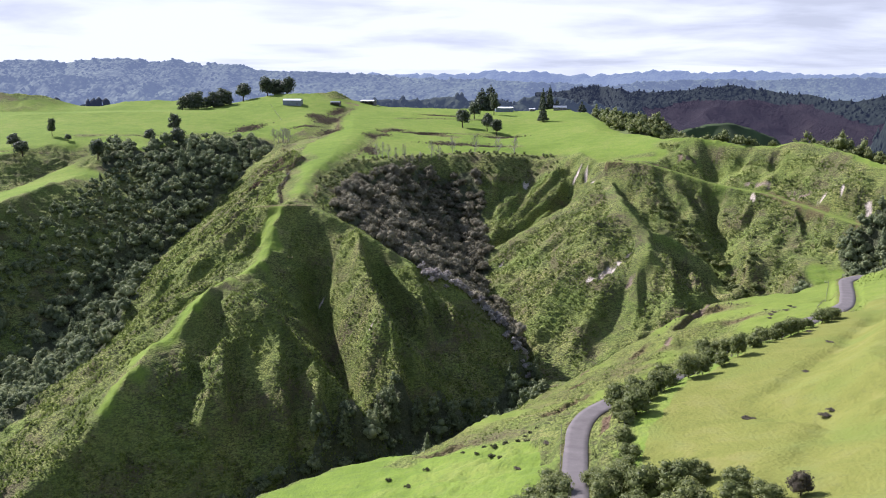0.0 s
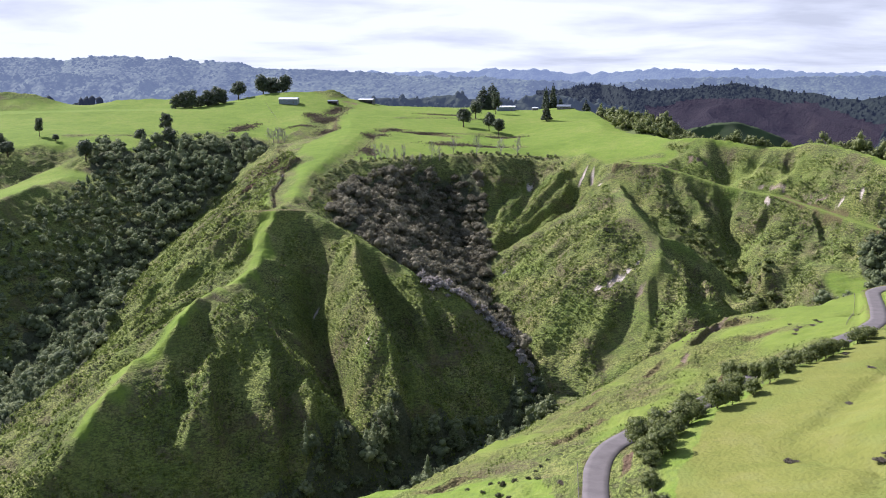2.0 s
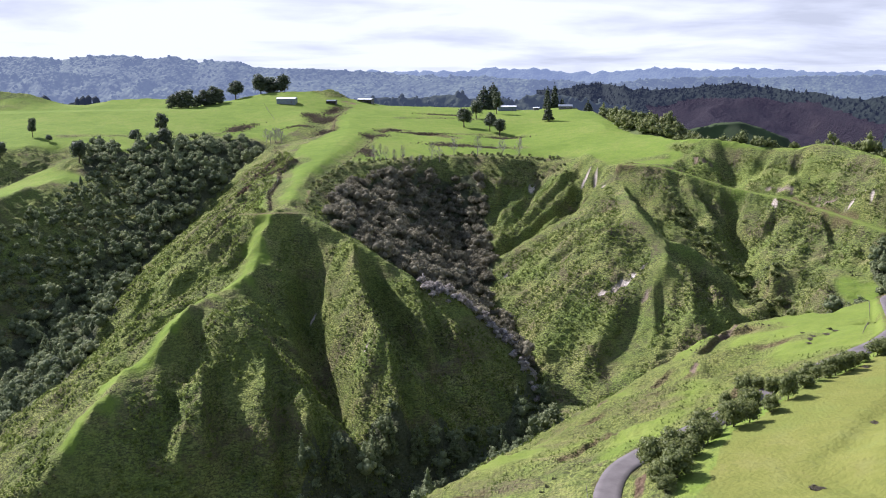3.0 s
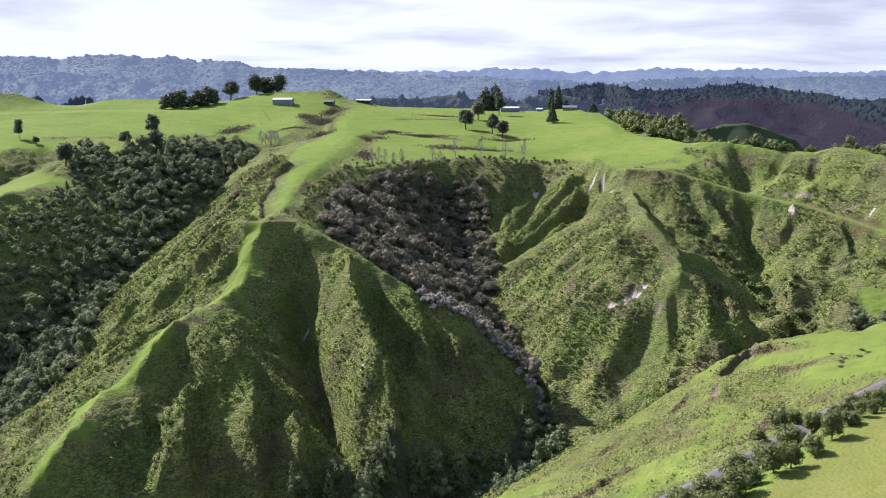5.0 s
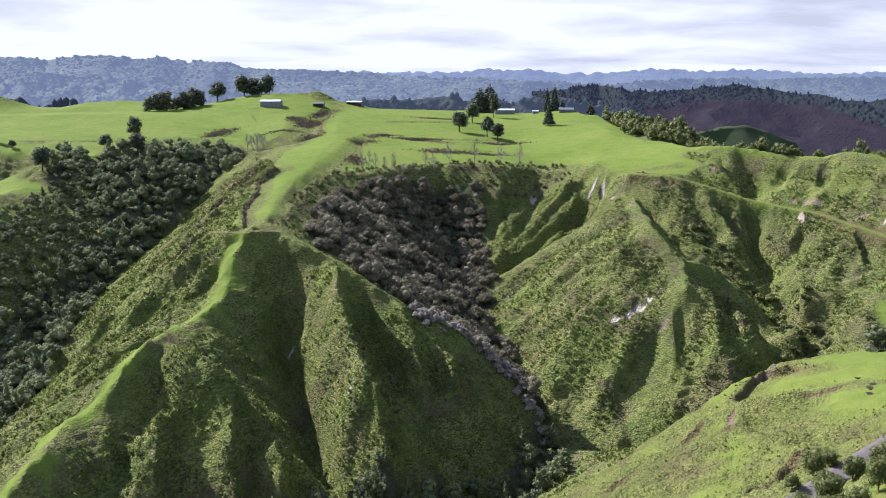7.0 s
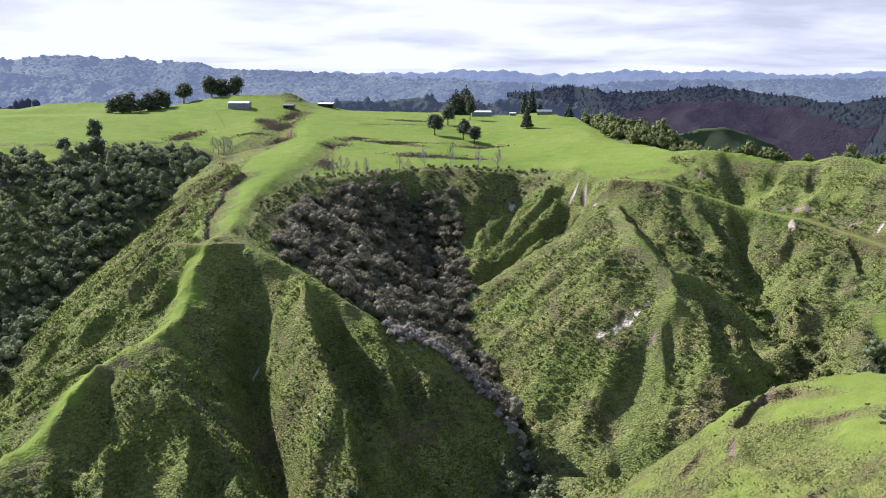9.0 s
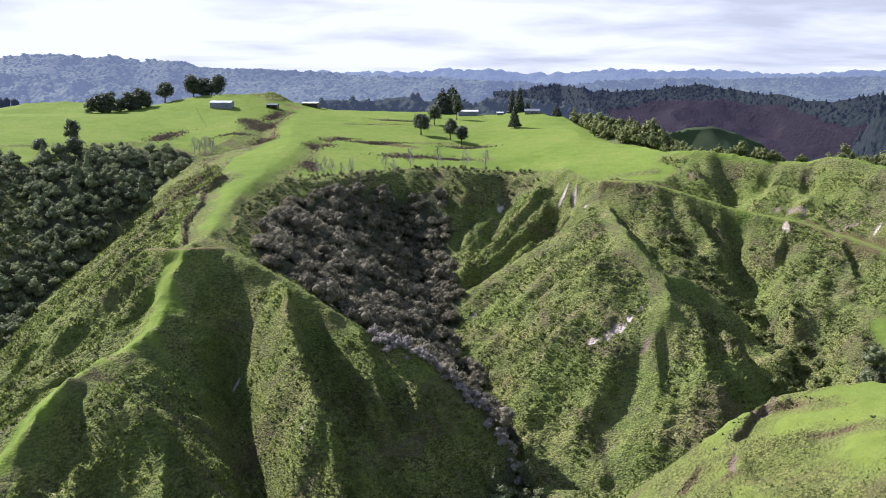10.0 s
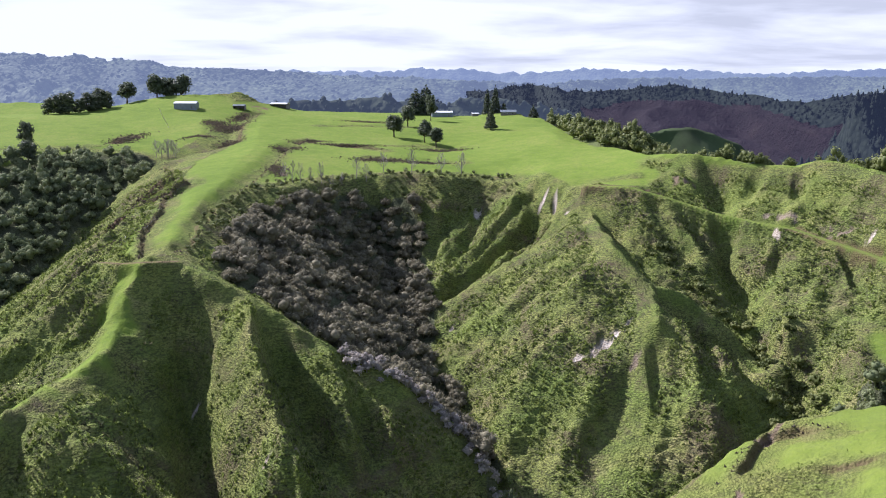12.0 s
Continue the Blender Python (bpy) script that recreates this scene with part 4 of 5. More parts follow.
class Foliage:
    """Collects leaves and clumps, to be made one mesh."""

    def __init__(self, seed):
        self.rng = np.random.default_rng(seed)
        self.v, self.q, self.t, self.tint, self.n = [], [], [], [], 0

    def _push(self, v, q=None, t=None, tint=0.5):
        if q is not None:
            self.q.append(q + self.n)
        if t is not None:
            self.t.append(t + self.n)
        self.v.append(v)
        self.tint.append(np.full(len(v), tint) if np.isscalar(tint) else tint)
        self.n += len(v)

    def cores(self, centres, radii, tint, shrink=0.8):
        k = len(centres)
        wob = 1 + 0.35 * (self.rng.random((k, 12, 1)) - 0.5)
        v = centres[:, None] + ICO_V[None] * radii[:, None] * shrink * wob
        self._push(v.reshape(-1, 3), t=(ICO_F[None] + 12 * np.arange(k)[:, None, None]).reshape(-1, 3), tint=tint)

    def leaves(self, centres, radii, count, size, tint, low=-0.35, spread=0.55, flat=1.0):
        """Leaves over the outside of a set of clumps."""
        rng = self.rng
        w = (radii[:, 0] * radii[:, 1]) ** 1.0
        pick = rng.choice(len(centres), count, p=w / w.sum())
        d = rng.normal(size=(count, 3))
        d /= np.linalg.norm(d, axis=1, keepdims=True)
        d[:, 2] = np.where(d[:, 2] < low, -d[:, 2], d[:, 2])
        p = centres[pick] + d * radii[pick] * (0.82 + 0.3 * rng.random((count, 1)))
        nrm = d + spread * rng.normal(size=(count, 3))
        nrm /= np.linalg.norm(nrm, axis=1, keepdims=True) + 1e-9
        a = np.cross(nrm, rng.normal(size=(count, 3)))
        a /= np.linalg.norm(a, axis=1, keepdims=True) + 1e-9
        b = np.cross(nrm, a)
        s = size * (0.55 + 0.9 * rng.random((count, 1)))
        lift = nrm * s * 0.25
        v = np.stack([p - a * s, p - b * s * 0.7 * flat + lift, p + a * s, p + b * s * 0.7 * flat + lift], 1)
        self._push(v.reshape(-1, 3), q=np.arange(4 * count).reshape(-1, 4), tint=tint)

    def blades(self, places, size, tint, blades=5, lean=0.6, wide=0.32):
        """Tufts: a few narrow blades that lean out of each place."""
        rng = self.rng
        k = len(places)
        ang = rng.random((k, blades)) * 6.2832
        out = np.stack([np.cos(ang), np.sin(ang), 0 * ang], -1)
        side = np.stack([-np.sin(ang), np.cos(ang), 0 * ang], -1)
        s = np.asarray(size)[:, None, None] * (0.6 + 0.8 * rng.random((k, blades, 1)))
        root = places[:, None] + out * s * 0.12
        tip = root + out * s * lean * rng.random((k, blades, 1)) + np.array((0, 0, 1.0)) * s
        v = np.stack([root - side * s * wide, root + side * s * wide, tip], 2)
        self._push(v.reshape(-1, 3), t=np.arange(3 * k * blades).reshape(-1, 3), tint=np.repeat(tint, 3 * blades))

    def limb(self, path, radii, sides=6):
        """A tapered limb along a path."""
        path, radii = np.asarray(path, float), np.asarray(radii, float)
        ring = np.arange(sides) * 6.2832 / sides
        v = []
        for i, (c, r) in enumerate(zip(path, radii)):
            d = path[min(i + 1, len(path) - 1)] - path[max(i - 1, 0)]
            d = d / (np.linalg.norm(d) + 1e-9)
            a = np.cross(d, (0.3, 1, 0.2))
            a /= np.linalg.norm(a)
            b = np.cross(d, a)
            v.append(c + r * (np.cos(ring)[:, None] * a + np.sin(ring)[:, None] * b))
        k = len(path)
        i = np.arange(sides)
        q = np.concatenate([np.stack([j * sides + i, j * sides + (i + 1) % sides, (j + 1) * sides + (i + 1) % sides, (j + 1) * sides + i], -1) for j in range(k - 1)])
        self._push(np.concatenate(v), q=q)

    def mesh(self, name, mat, smooth_faces=False):
        v = np.concatenate(self.v)
        q = np.concatenate(self.q) if self.q else None
        t = np.concatenate(self.t) if self.t else None
        return mesh_of(name, v, q, t, (mat,), smooth_faces, {"tint": np.concatenate(self.tint)})


def scatter(poly, gap, seed):
    """Places inside an outline, loosely one to each square of that width."""
    rng = np.random.default_rng(seed)
    xs, ys = [p[0] for p in poly], [p[1] for p in poly]
    gx, gy = np.meshgrid(np.arange(min(xs), max(xs), gap), np.arange(min(ys), max(ys), gap))
    gx = gx + gap * 0.5 * (np.arange(gx.shape[0]) % 2)[:, None]
    x = (gx + (rng.random(gx.shape) - 0.5) * gap * 1.7).ravel()
    y = (gy + (rng.random(gy.shape) - 0.5) * gap * 1.7).ravel()
    keep = inside(poly, x + 5 * fbm(x, y, 14, 2, seed), y + 5 * fbm(x, y, 14, 2, seed + 9))
    return x[keep], y[keep], rng


# ---- ranges beyond the plateau ----
def hill_range(name, crest, base, front, back, step, mats, canopy, spur, label, seed, bare=None):
    """A range of hills along a crest (x, y, z), with spurs down its front and a canopy on it."""
    crest = np.array(crest, float)
    xs = np.arange(crest[0, 0], crest[-1, 0], step)
    cy, cz = np.interp(xs, crest[:, 0], crest[:, 1]), np.interp(xs, crest[:, 0], crest[:, 2])
    v = np.concatenate([-np.linspace(1, 0, int(front / step)) ** 1.25 * front, np.linspace(0, 1, int(back / step / 2))[1:] * back])
    x = np.outer(np.ones(len(v)), xs)
    y = cy[None] + v[:, None] + 60 * fbm(x, np.outer(v, np.ones(len(xs))) * 0.3, 500, 3, seed)
    down = np.where(v < 0, -v / front, v / back)[:, None]
    ribs = np.abs(fbm(x + 0.35 * v[:, None], y * 0.45, spur, 4, seed + 3)) * 2
    fall = down ** (0.85 + 0 * x) + ribs * np.minimum(down * 3.2, 1) * (1 - down) * 0.75
    z = base + (cz[None] - base) * (1 - np.clip(fall, 0, 1))
    z = z + 9 * fbm(x, y, 160, 3, seed + 5) * np.minimum(down * 8, 1)
    wood = np.ones(x.shape) if bare is None else 1 - bare(x, y, down)
    z = z + canopy * wood * (fbm(x, y, 26, 3, seed + 7, 0.75) + 0.35)
    ny, nx = x.shape
    idx = np.arange(nx * ny).reshape(ny, nx)
    quads = np.stack([idx[:-1, :-1], idx[:-1, 1:], idx[1:, 1:], idx[1:, :-1]], -1).reshape(-1, 4)
    fm = None if bare is None else (wood.ravel()[quads].mean(1) < 0.5).astype(int)
    mesh = mesh_of(name, np.stack([x, y, z], -1).reshape(-1, 3), quads, None, mats, True, None, fm)
    tagged(new(name, mesh), label, "hills", kind="structure")
    STANDS.append((x[wood > 0.5], y[wood > 0.5], z[wood > 0.5], np.broadcast_to(down, x.shape)[wood > 0.5]))


def stand(name, which, count, tall, wide, mat, seed, label, cone, top=1.0):
    """Single crowns standing over a range: cones for pines, lumps for bush."""
    rng = np.random.default_rng(seed)
    x, y, z, down = STANDS[which]
    ok = np.nonzero(down < top)[0]
    pick = rng.choice(ok, min(count, len(ok)), replace=False)
    c = np.stack([x[pick], y[pick], z[pick]], -1) + rng.normal(size=(len(pick), 3)) * (2.5, 2.5, 0)
    s = 0.55 + 0.8 * rng.random(len(pick))
    n, sides = len(pick), 5
    if cone:
        ring = np.arange(sides) * 6.2832 / sides
        v = np.zeros((n, 2, sides + 1, 3))
        for k, (lo, hi, w) in enumerate(((-0.2, 0.75, 1.0), (0.35, 1.1, 0.62))):
            v[:, k, :sides, 0], v[:, k, :sides, 1] = np.cos(ring) * w, np.sin(ring) * w
            v[:, k, :sides] *= 0.75 + 0.5 * rng.random((n, sides, 1))
            v[:, k, :sides, :2] *= (wide * s)[:, None, None]
            v[:, k, :sides, 2], v[:, k, sides, 2] = (lo * tall * s)[:, None], hi * tall * s
        f = np.array([(i, (i + 1) % sides, sides) for i in range(sides)])
        v = v.reshape(n * 2, sides + 1, 3) + np.repeat(c, 2, 0)[:, None]
        t = (f[None] + (sides + 1) * np.arange(2 * n)[:, None, None]).reshape(-1, 3)
    else:
        v = c[:, None] + ICO_V[None] * (1 + 0.5 * (rng.random((n, 12, 1)) - 0.5)) * np.stack([wide * s, wide * s, tall * s], -1)[:, None]
        t = (ICO_F[None] + 12 * np.arange(n)[:, None, None]).reshape(-1, 3)
    tagged(new(name, mesh_of(name, v.reshape(-1, 3), None, t, (mat,), not cone)), label, "forest", kind="stuff")


STANDS = []


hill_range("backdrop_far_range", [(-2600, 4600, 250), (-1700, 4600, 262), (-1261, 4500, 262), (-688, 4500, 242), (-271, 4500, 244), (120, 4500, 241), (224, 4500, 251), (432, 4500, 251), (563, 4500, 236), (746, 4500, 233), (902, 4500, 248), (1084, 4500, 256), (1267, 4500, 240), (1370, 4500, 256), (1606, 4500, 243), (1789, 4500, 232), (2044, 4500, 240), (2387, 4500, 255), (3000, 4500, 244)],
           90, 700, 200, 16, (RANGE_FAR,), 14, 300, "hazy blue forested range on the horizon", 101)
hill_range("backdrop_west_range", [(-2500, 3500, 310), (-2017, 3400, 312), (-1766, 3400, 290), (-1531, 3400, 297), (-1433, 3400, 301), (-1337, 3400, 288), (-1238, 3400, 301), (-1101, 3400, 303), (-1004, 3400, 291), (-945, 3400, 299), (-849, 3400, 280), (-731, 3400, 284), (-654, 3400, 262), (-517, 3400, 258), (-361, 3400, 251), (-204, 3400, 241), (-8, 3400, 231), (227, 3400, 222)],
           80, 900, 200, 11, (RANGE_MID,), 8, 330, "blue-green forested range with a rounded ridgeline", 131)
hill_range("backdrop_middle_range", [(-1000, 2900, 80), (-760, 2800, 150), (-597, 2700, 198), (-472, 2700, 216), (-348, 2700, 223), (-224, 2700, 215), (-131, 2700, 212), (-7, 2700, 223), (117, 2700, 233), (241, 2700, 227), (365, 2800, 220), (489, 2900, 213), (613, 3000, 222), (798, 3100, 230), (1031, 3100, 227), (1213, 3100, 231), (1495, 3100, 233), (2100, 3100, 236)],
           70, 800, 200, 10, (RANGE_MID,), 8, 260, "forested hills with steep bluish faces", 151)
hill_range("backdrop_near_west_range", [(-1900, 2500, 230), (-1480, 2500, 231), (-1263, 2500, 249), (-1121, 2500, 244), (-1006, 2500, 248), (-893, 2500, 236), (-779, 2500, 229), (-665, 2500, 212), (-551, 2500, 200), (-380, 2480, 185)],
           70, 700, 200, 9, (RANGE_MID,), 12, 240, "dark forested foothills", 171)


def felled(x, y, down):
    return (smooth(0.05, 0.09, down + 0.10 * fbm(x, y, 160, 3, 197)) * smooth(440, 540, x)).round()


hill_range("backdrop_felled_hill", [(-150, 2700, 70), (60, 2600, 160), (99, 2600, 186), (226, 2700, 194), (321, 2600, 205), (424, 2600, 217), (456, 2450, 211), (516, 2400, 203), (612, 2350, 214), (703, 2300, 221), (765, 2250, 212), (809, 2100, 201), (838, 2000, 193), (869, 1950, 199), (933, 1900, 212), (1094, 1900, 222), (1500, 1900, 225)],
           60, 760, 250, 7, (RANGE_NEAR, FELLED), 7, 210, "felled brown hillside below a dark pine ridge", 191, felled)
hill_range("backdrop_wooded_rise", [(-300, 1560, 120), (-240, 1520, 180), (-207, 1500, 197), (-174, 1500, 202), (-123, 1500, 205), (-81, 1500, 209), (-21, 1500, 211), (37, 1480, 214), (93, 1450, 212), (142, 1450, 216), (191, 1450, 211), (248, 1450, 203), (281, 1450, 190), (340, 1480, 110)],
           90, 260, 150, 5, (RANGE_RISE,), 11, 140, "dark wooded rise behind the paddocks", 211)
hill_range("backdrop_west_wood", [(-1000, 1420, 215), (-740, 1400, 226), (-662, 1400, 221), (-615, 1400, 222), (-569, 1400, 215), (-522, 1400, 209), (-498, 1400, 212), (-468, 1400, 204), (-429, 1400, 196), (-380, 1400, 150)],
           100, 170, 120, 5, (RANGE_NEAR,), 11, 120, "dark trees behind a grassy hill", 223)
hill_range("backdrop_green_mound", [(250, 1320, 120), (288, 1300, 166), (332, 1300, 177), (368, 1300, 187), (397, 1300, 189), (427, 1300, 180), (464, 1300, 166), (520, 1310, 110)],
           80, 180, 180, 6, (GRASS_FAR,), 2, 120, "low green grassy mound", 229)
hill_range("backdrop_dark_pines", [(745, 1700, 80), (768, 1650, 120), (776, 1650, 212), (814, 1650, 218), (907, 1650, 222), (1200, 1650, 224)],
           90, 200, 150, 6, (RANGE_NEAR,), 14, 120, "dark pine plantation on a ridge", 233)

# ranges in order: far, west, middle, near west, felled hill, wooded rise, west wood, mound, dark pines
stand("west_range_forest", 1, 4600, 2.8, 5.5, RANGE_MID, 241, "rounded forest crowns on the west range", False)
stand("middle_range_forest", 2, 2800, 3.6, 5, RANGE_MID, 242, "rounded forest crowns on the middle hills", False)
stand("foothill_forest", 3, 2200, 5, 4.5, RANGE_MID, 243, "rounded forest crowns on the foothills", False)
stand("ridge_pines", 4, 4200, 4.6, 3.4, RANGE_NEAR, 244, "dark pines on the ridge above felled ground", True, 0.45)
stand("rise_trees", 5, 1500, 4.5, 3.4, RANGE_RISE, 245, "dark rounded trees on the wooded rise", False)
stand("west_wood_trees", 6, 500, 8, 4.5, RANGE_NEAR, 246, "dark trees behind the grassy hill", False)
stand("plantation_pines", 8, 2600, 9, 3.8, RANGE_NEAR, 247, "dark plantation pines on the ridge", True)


# ---- bush and woods: too many trees to count ----
def bush(name, poly, gap, tall, wide, mat, leaves, size, seed, label, tall_share=0.08, clumps=6):
    x, y, rng = scatter(poly, gap, seed)
    z = height(x, y)
    f = Foliage(seed)
    for px, py, pz in zip(x, y, z):
        s = float(np.clip(math.exp(rng.normal(-0.05, 0.38)), 0.4, 2.0))
        h, r = tall * s, wide * (0.75 + 0.5 * rng.random()) * (0.55 + 0.45 * s)
        spire = rng.random() < tall_share
        if spire:
            h, r = h * 1.5, r * 0.9
            k = 5
            up = np.linspace(0.3, 0.92, k)
            rad = r * (1.0 - 0.75 * (up - 0.3) / 0.62)
            off = 0.25 * rad * rng.random(k)
            ang = rng.random(k) * 6.28
        else:
            # a broad dome: one large clump with smaller ones round and upon it
            k = clumps - 2
            up = np.r_[0.45, 0.38 + 0.3 * rng.random(k), 0.78]
            rad = np.r_[r * 0.82, r * (0.42 + 0.2 * rng.random(k)), r * 0.5]
            off = np.r_[0, r * (0.45 + 0.25 * rng.random(k)), 0.15 * r]
            ang = np.r_[0, rng.random() * 6.28 + np.arange(k) * 6.28 / k + 0.5 * rng.random(k), rng.random() * 6.28]
        c = np.stack([px + off * np.cos(ang), py + off * np.sin(ang), pz + h * up], -1)
        rr = np.stack([rad, rad, np.clip(np.maximum(h * 0.20, rad * 0.9), 0.3, h * 0.46)], -1)
        tint = float(np.clip(rng.normal(0.5, 0.32), 0, 1))
        f.cores(c, rr, tint, 0.74)
        f.leaves(c, rr, leaves, size, tint, -0.25, 0.6)
        f.limb([(px, py, pz - 0.5), (px, py, pz + h * 0.6)], [0.28, 0.14], 4)
    ob = new(name, f.mesh(name, mat))
    return tagged(ob, label, "bush", kind="stuff")


bush("west_bush", BUSH_WEST, 6.2, 6.6, 3.7, LEAF_BUSH, 100, 0.52, 301, "dense dark native bush filling a steep gully", 0.06)
bush("west_scrub", WEST_SLOPE, 5.4, 4.2, 2.4, LEAF_BUSH, 55, 0.42, 310, "low dark scrub and ferns on a shaded slope", 0.06, 4)
bush("gully_bush", BUSH_GULLY, 5.8, 5.8, 3.9, LEAF_GREY, 210, 0.40, 302, "grey-brown rounded scrub trees packed in a gully", 0.0)
bush("bank_scrub", ROUGH_BANKS[0], 5.2, 1.7, 1.5, LEAF_OLIVE, 34, 0.32, 311, "low dark scrub on the broken bank of an airstrip", 0.0, 4)
bush("shrub_band", SHRUB_BAND, 2.8, 3.4, 1.9, LEAF_PALE, 90, 0.34, 303, "leafless pale grey shrubs along a ridge", 0.0)
bush("valley_bush", VALLEY_BUSH, 6.4, 6.0, 2.9, LEAF_BUSH, 120, 0.42, 304, "dark trees and ferns along the valley floor", 0.15)
bush("east_bush", EAST_BUSH, 5.0, 6.0, 2.9, LEAF_BUSH, 110, 0.5, 305, "dark native trees at the foot of a slope", 0.15)
bush("fern_gully_scrub", FERN_GULLY, 5.5, 3.0, 2.2, LEAF_OLIVE, 70, 0.45, 306, "ferns and low scrub along a wet gully", 0.0)
bush("edge_bush", EDGE_BUSH, 5.2, 8.6, 3.6, LEAF_OLIVE, 110, 0.65, 307, "olive-green scrub trees on the plateau edge", 0.0)
bush("crest_trees", EAST_HEDGE, 4.6, 9.5, 3.6, LEAF_OLIVE, 120, 0.6, 309, "olive-green trees standing behind the east crest", 0.0)
bush("crest_hedge", CREST_HEDGE, 4.8, 7.4, 3.2, LEAF_OLIVE, 100, 0.6, 308, "olive-green trees in a row behind a grassy crest", 0.0)


# ---- rank grass, fern and rushes on the steep faces ----
def tufts(name, count, bounds, mat, low, high, seed, label, patch, want):
    rng = np.random.default_rng(seed)
    x = bounds[0] + (bounds[1] - bounds[0]) * rng.random(count)
    y = bounds[2] + (bounds[3] - bounds[2]) * rng.random(count)
    steep = sample(STEEP, x, y)
    clump = fbm(x, y, patch, 3, seed)
    keep = (sample(EVEN, x, y) > 0.45) & (steep > 0.35) & (clump > want) & (slips(x, y)[0] < 0.3)
    for poly in (BUSH_WEST, WEST_SLOPE, BUSH_GULLY, DRY_PASTURE):
        keep &= ~inside(poly, x, y)
    for line, half in ((TRACK_LINE, 3.0), (STRIP_TRACK, 2.5), (ROAD_LINE, 5.0)):
        keep &= beside(line, x, y)[0] > half
    if mat is LEAF_FERN:
        keep &= ~((x > -10) & (y < 445))
    grazed = inside(NEAR_SPUR, x, y)
    keep &= ~(grazed & (rng.random(count) < 0.55))
    x, y, grazed = x[keep], y[keep], grazed[keep]
    p = np.stack([x, y, height(x, y) - 0.1], -1)
    f = Foliage(seed)
    f.blades(p, (low + (high - low) * rng.random(len(x)) ** 2) * (1 - 0.45 * grazed), np.clip(0.5 + 0.5 * fbm(x, y, 18, 2, seed + 2) + 0.25 * (rng.random(len(x)) - 0.5), 0, 1), 4, 0.9, 0.5)
    return tagged(new(name, f.mesh(name, mat)), label, "grass", kind="stuff")


tufts("rank_grass", 190000, (-200, 270, 300, 770), LEAF_TUFT, 0.35, 1.15, 501, "rank yellow-green grass tufts on steep hill faces", 9, -0.15)
tufts("fern_clumps", 30000, (-200, 270, 330, 770), LEAF_FERN, 0.4, 1.3, 503, "dark fern and rush clumps on steep hill faces", 11, 0.20)


def bracken(name, seed, label):
    """Dead bracken over the bare brown patches and the broken banks."""
    rng = np.random.default_rng(seed)
    f = Foliage(seed)
    pts = []
    for sx, sy, ra, rb, turn, pale in SLIPS:
        if pale > 0.01:
            continue
        c, s = math.cos(radians(turn)), math.sin(radians(turn))
        k = int(ra * rb * 7.0)
        u, v = rng.normal(size=k) * ra * 0.55, rng.normal(size=k) * rb * 0.55
        pts.append(np.stack([sx + u * c - v * s, sy + u * s + v * c], -1))
    for line, drop in SCARPS[:12]:
        line = np.array(line, float)
        for a, b in zip(line[:-1], line[1:]):
            k = int(np.hypot(*(b - a)) * 0.9)
            t = rng.random((k, 1))
            pts.append(a + (b - a) * t + rng.normal(size=(k, 2)) * 1.8)
    p = np.concatenate(pts)
    z = height(p[:, 0], p[:, 1])
    f.blades(np.stack([p[:, 0], p[:, 1], z - 0.1], -1), 0.25 + 0.5 * rng.random(len(p)), rng.random(len(p)), 5, 1.2, 0.6)
    return tagged(new(name, f.mesh(name, LEAF_BRACKEN)), label, "bracken", kind="stuff")


bracken("bracken", 511, "dead brown bracken on broken banks and old slips")


# ---- the road ----
def ribbon(name, line, half, lift, mat, step=2.0, crown=0.06):
    pts = np.array(line, float)
    d = np.r_[0, np.cumsum(np.hypot(*np.diff(pts[:, :2], axis=0).T))]
    s = np.arange(0, d[-1], step)
    # rounded through its corners
    c = np.stack([np.interp(s, d, pts[:, k]) for k in range(3)], -1)
    for _ in range(14):
        c[1:-1] = (c[:-2] + 2 * c[1:-1] + c[2:]) / 4
    t = np.gradient(c[:, :2], axis=0)
    t /= np.linalg.norm(t, axis=1, keepdims=True)
    side = np.stack([t[:, 1], -t[:, 0]], -1)
    across = np.array([-1.0, -0.97, -0.5, 0, 0.5, 0.97, 1.0])
    wob = 1 + 0.10 * fbm(s, 0 * s, 14, 3, 7)
    v = []
    for k, a in enumerate(across):
        p = c.copy()
        p[:, :2] += side * (half * a * wob)[:, None]
        p[:, 2] += lift + crown * (1 - a * a) - (0.25 if abs(a) == 1 else 0)
        v.append(p)
    n, w = len(s), len(across)
    verts = np.stack(v, 1).reshape(-1, 3)
    idx = np.arange(n * w).reshape(n, w)
    quads = np.stack([idx[:-1, :-1], idx[:-1, 1:], idx[1:, 1:], idx[1:, :-1]], -1).reshape(-1, 4)
    return new(name, mesh_of(name, verts, quads, None, (mat,), True))


road = tagged(ribbon("road", ROAD_LINE, 3.2, 0.16, ROAD), "narrow grey chip-sealed country road", "road", kind="structure")


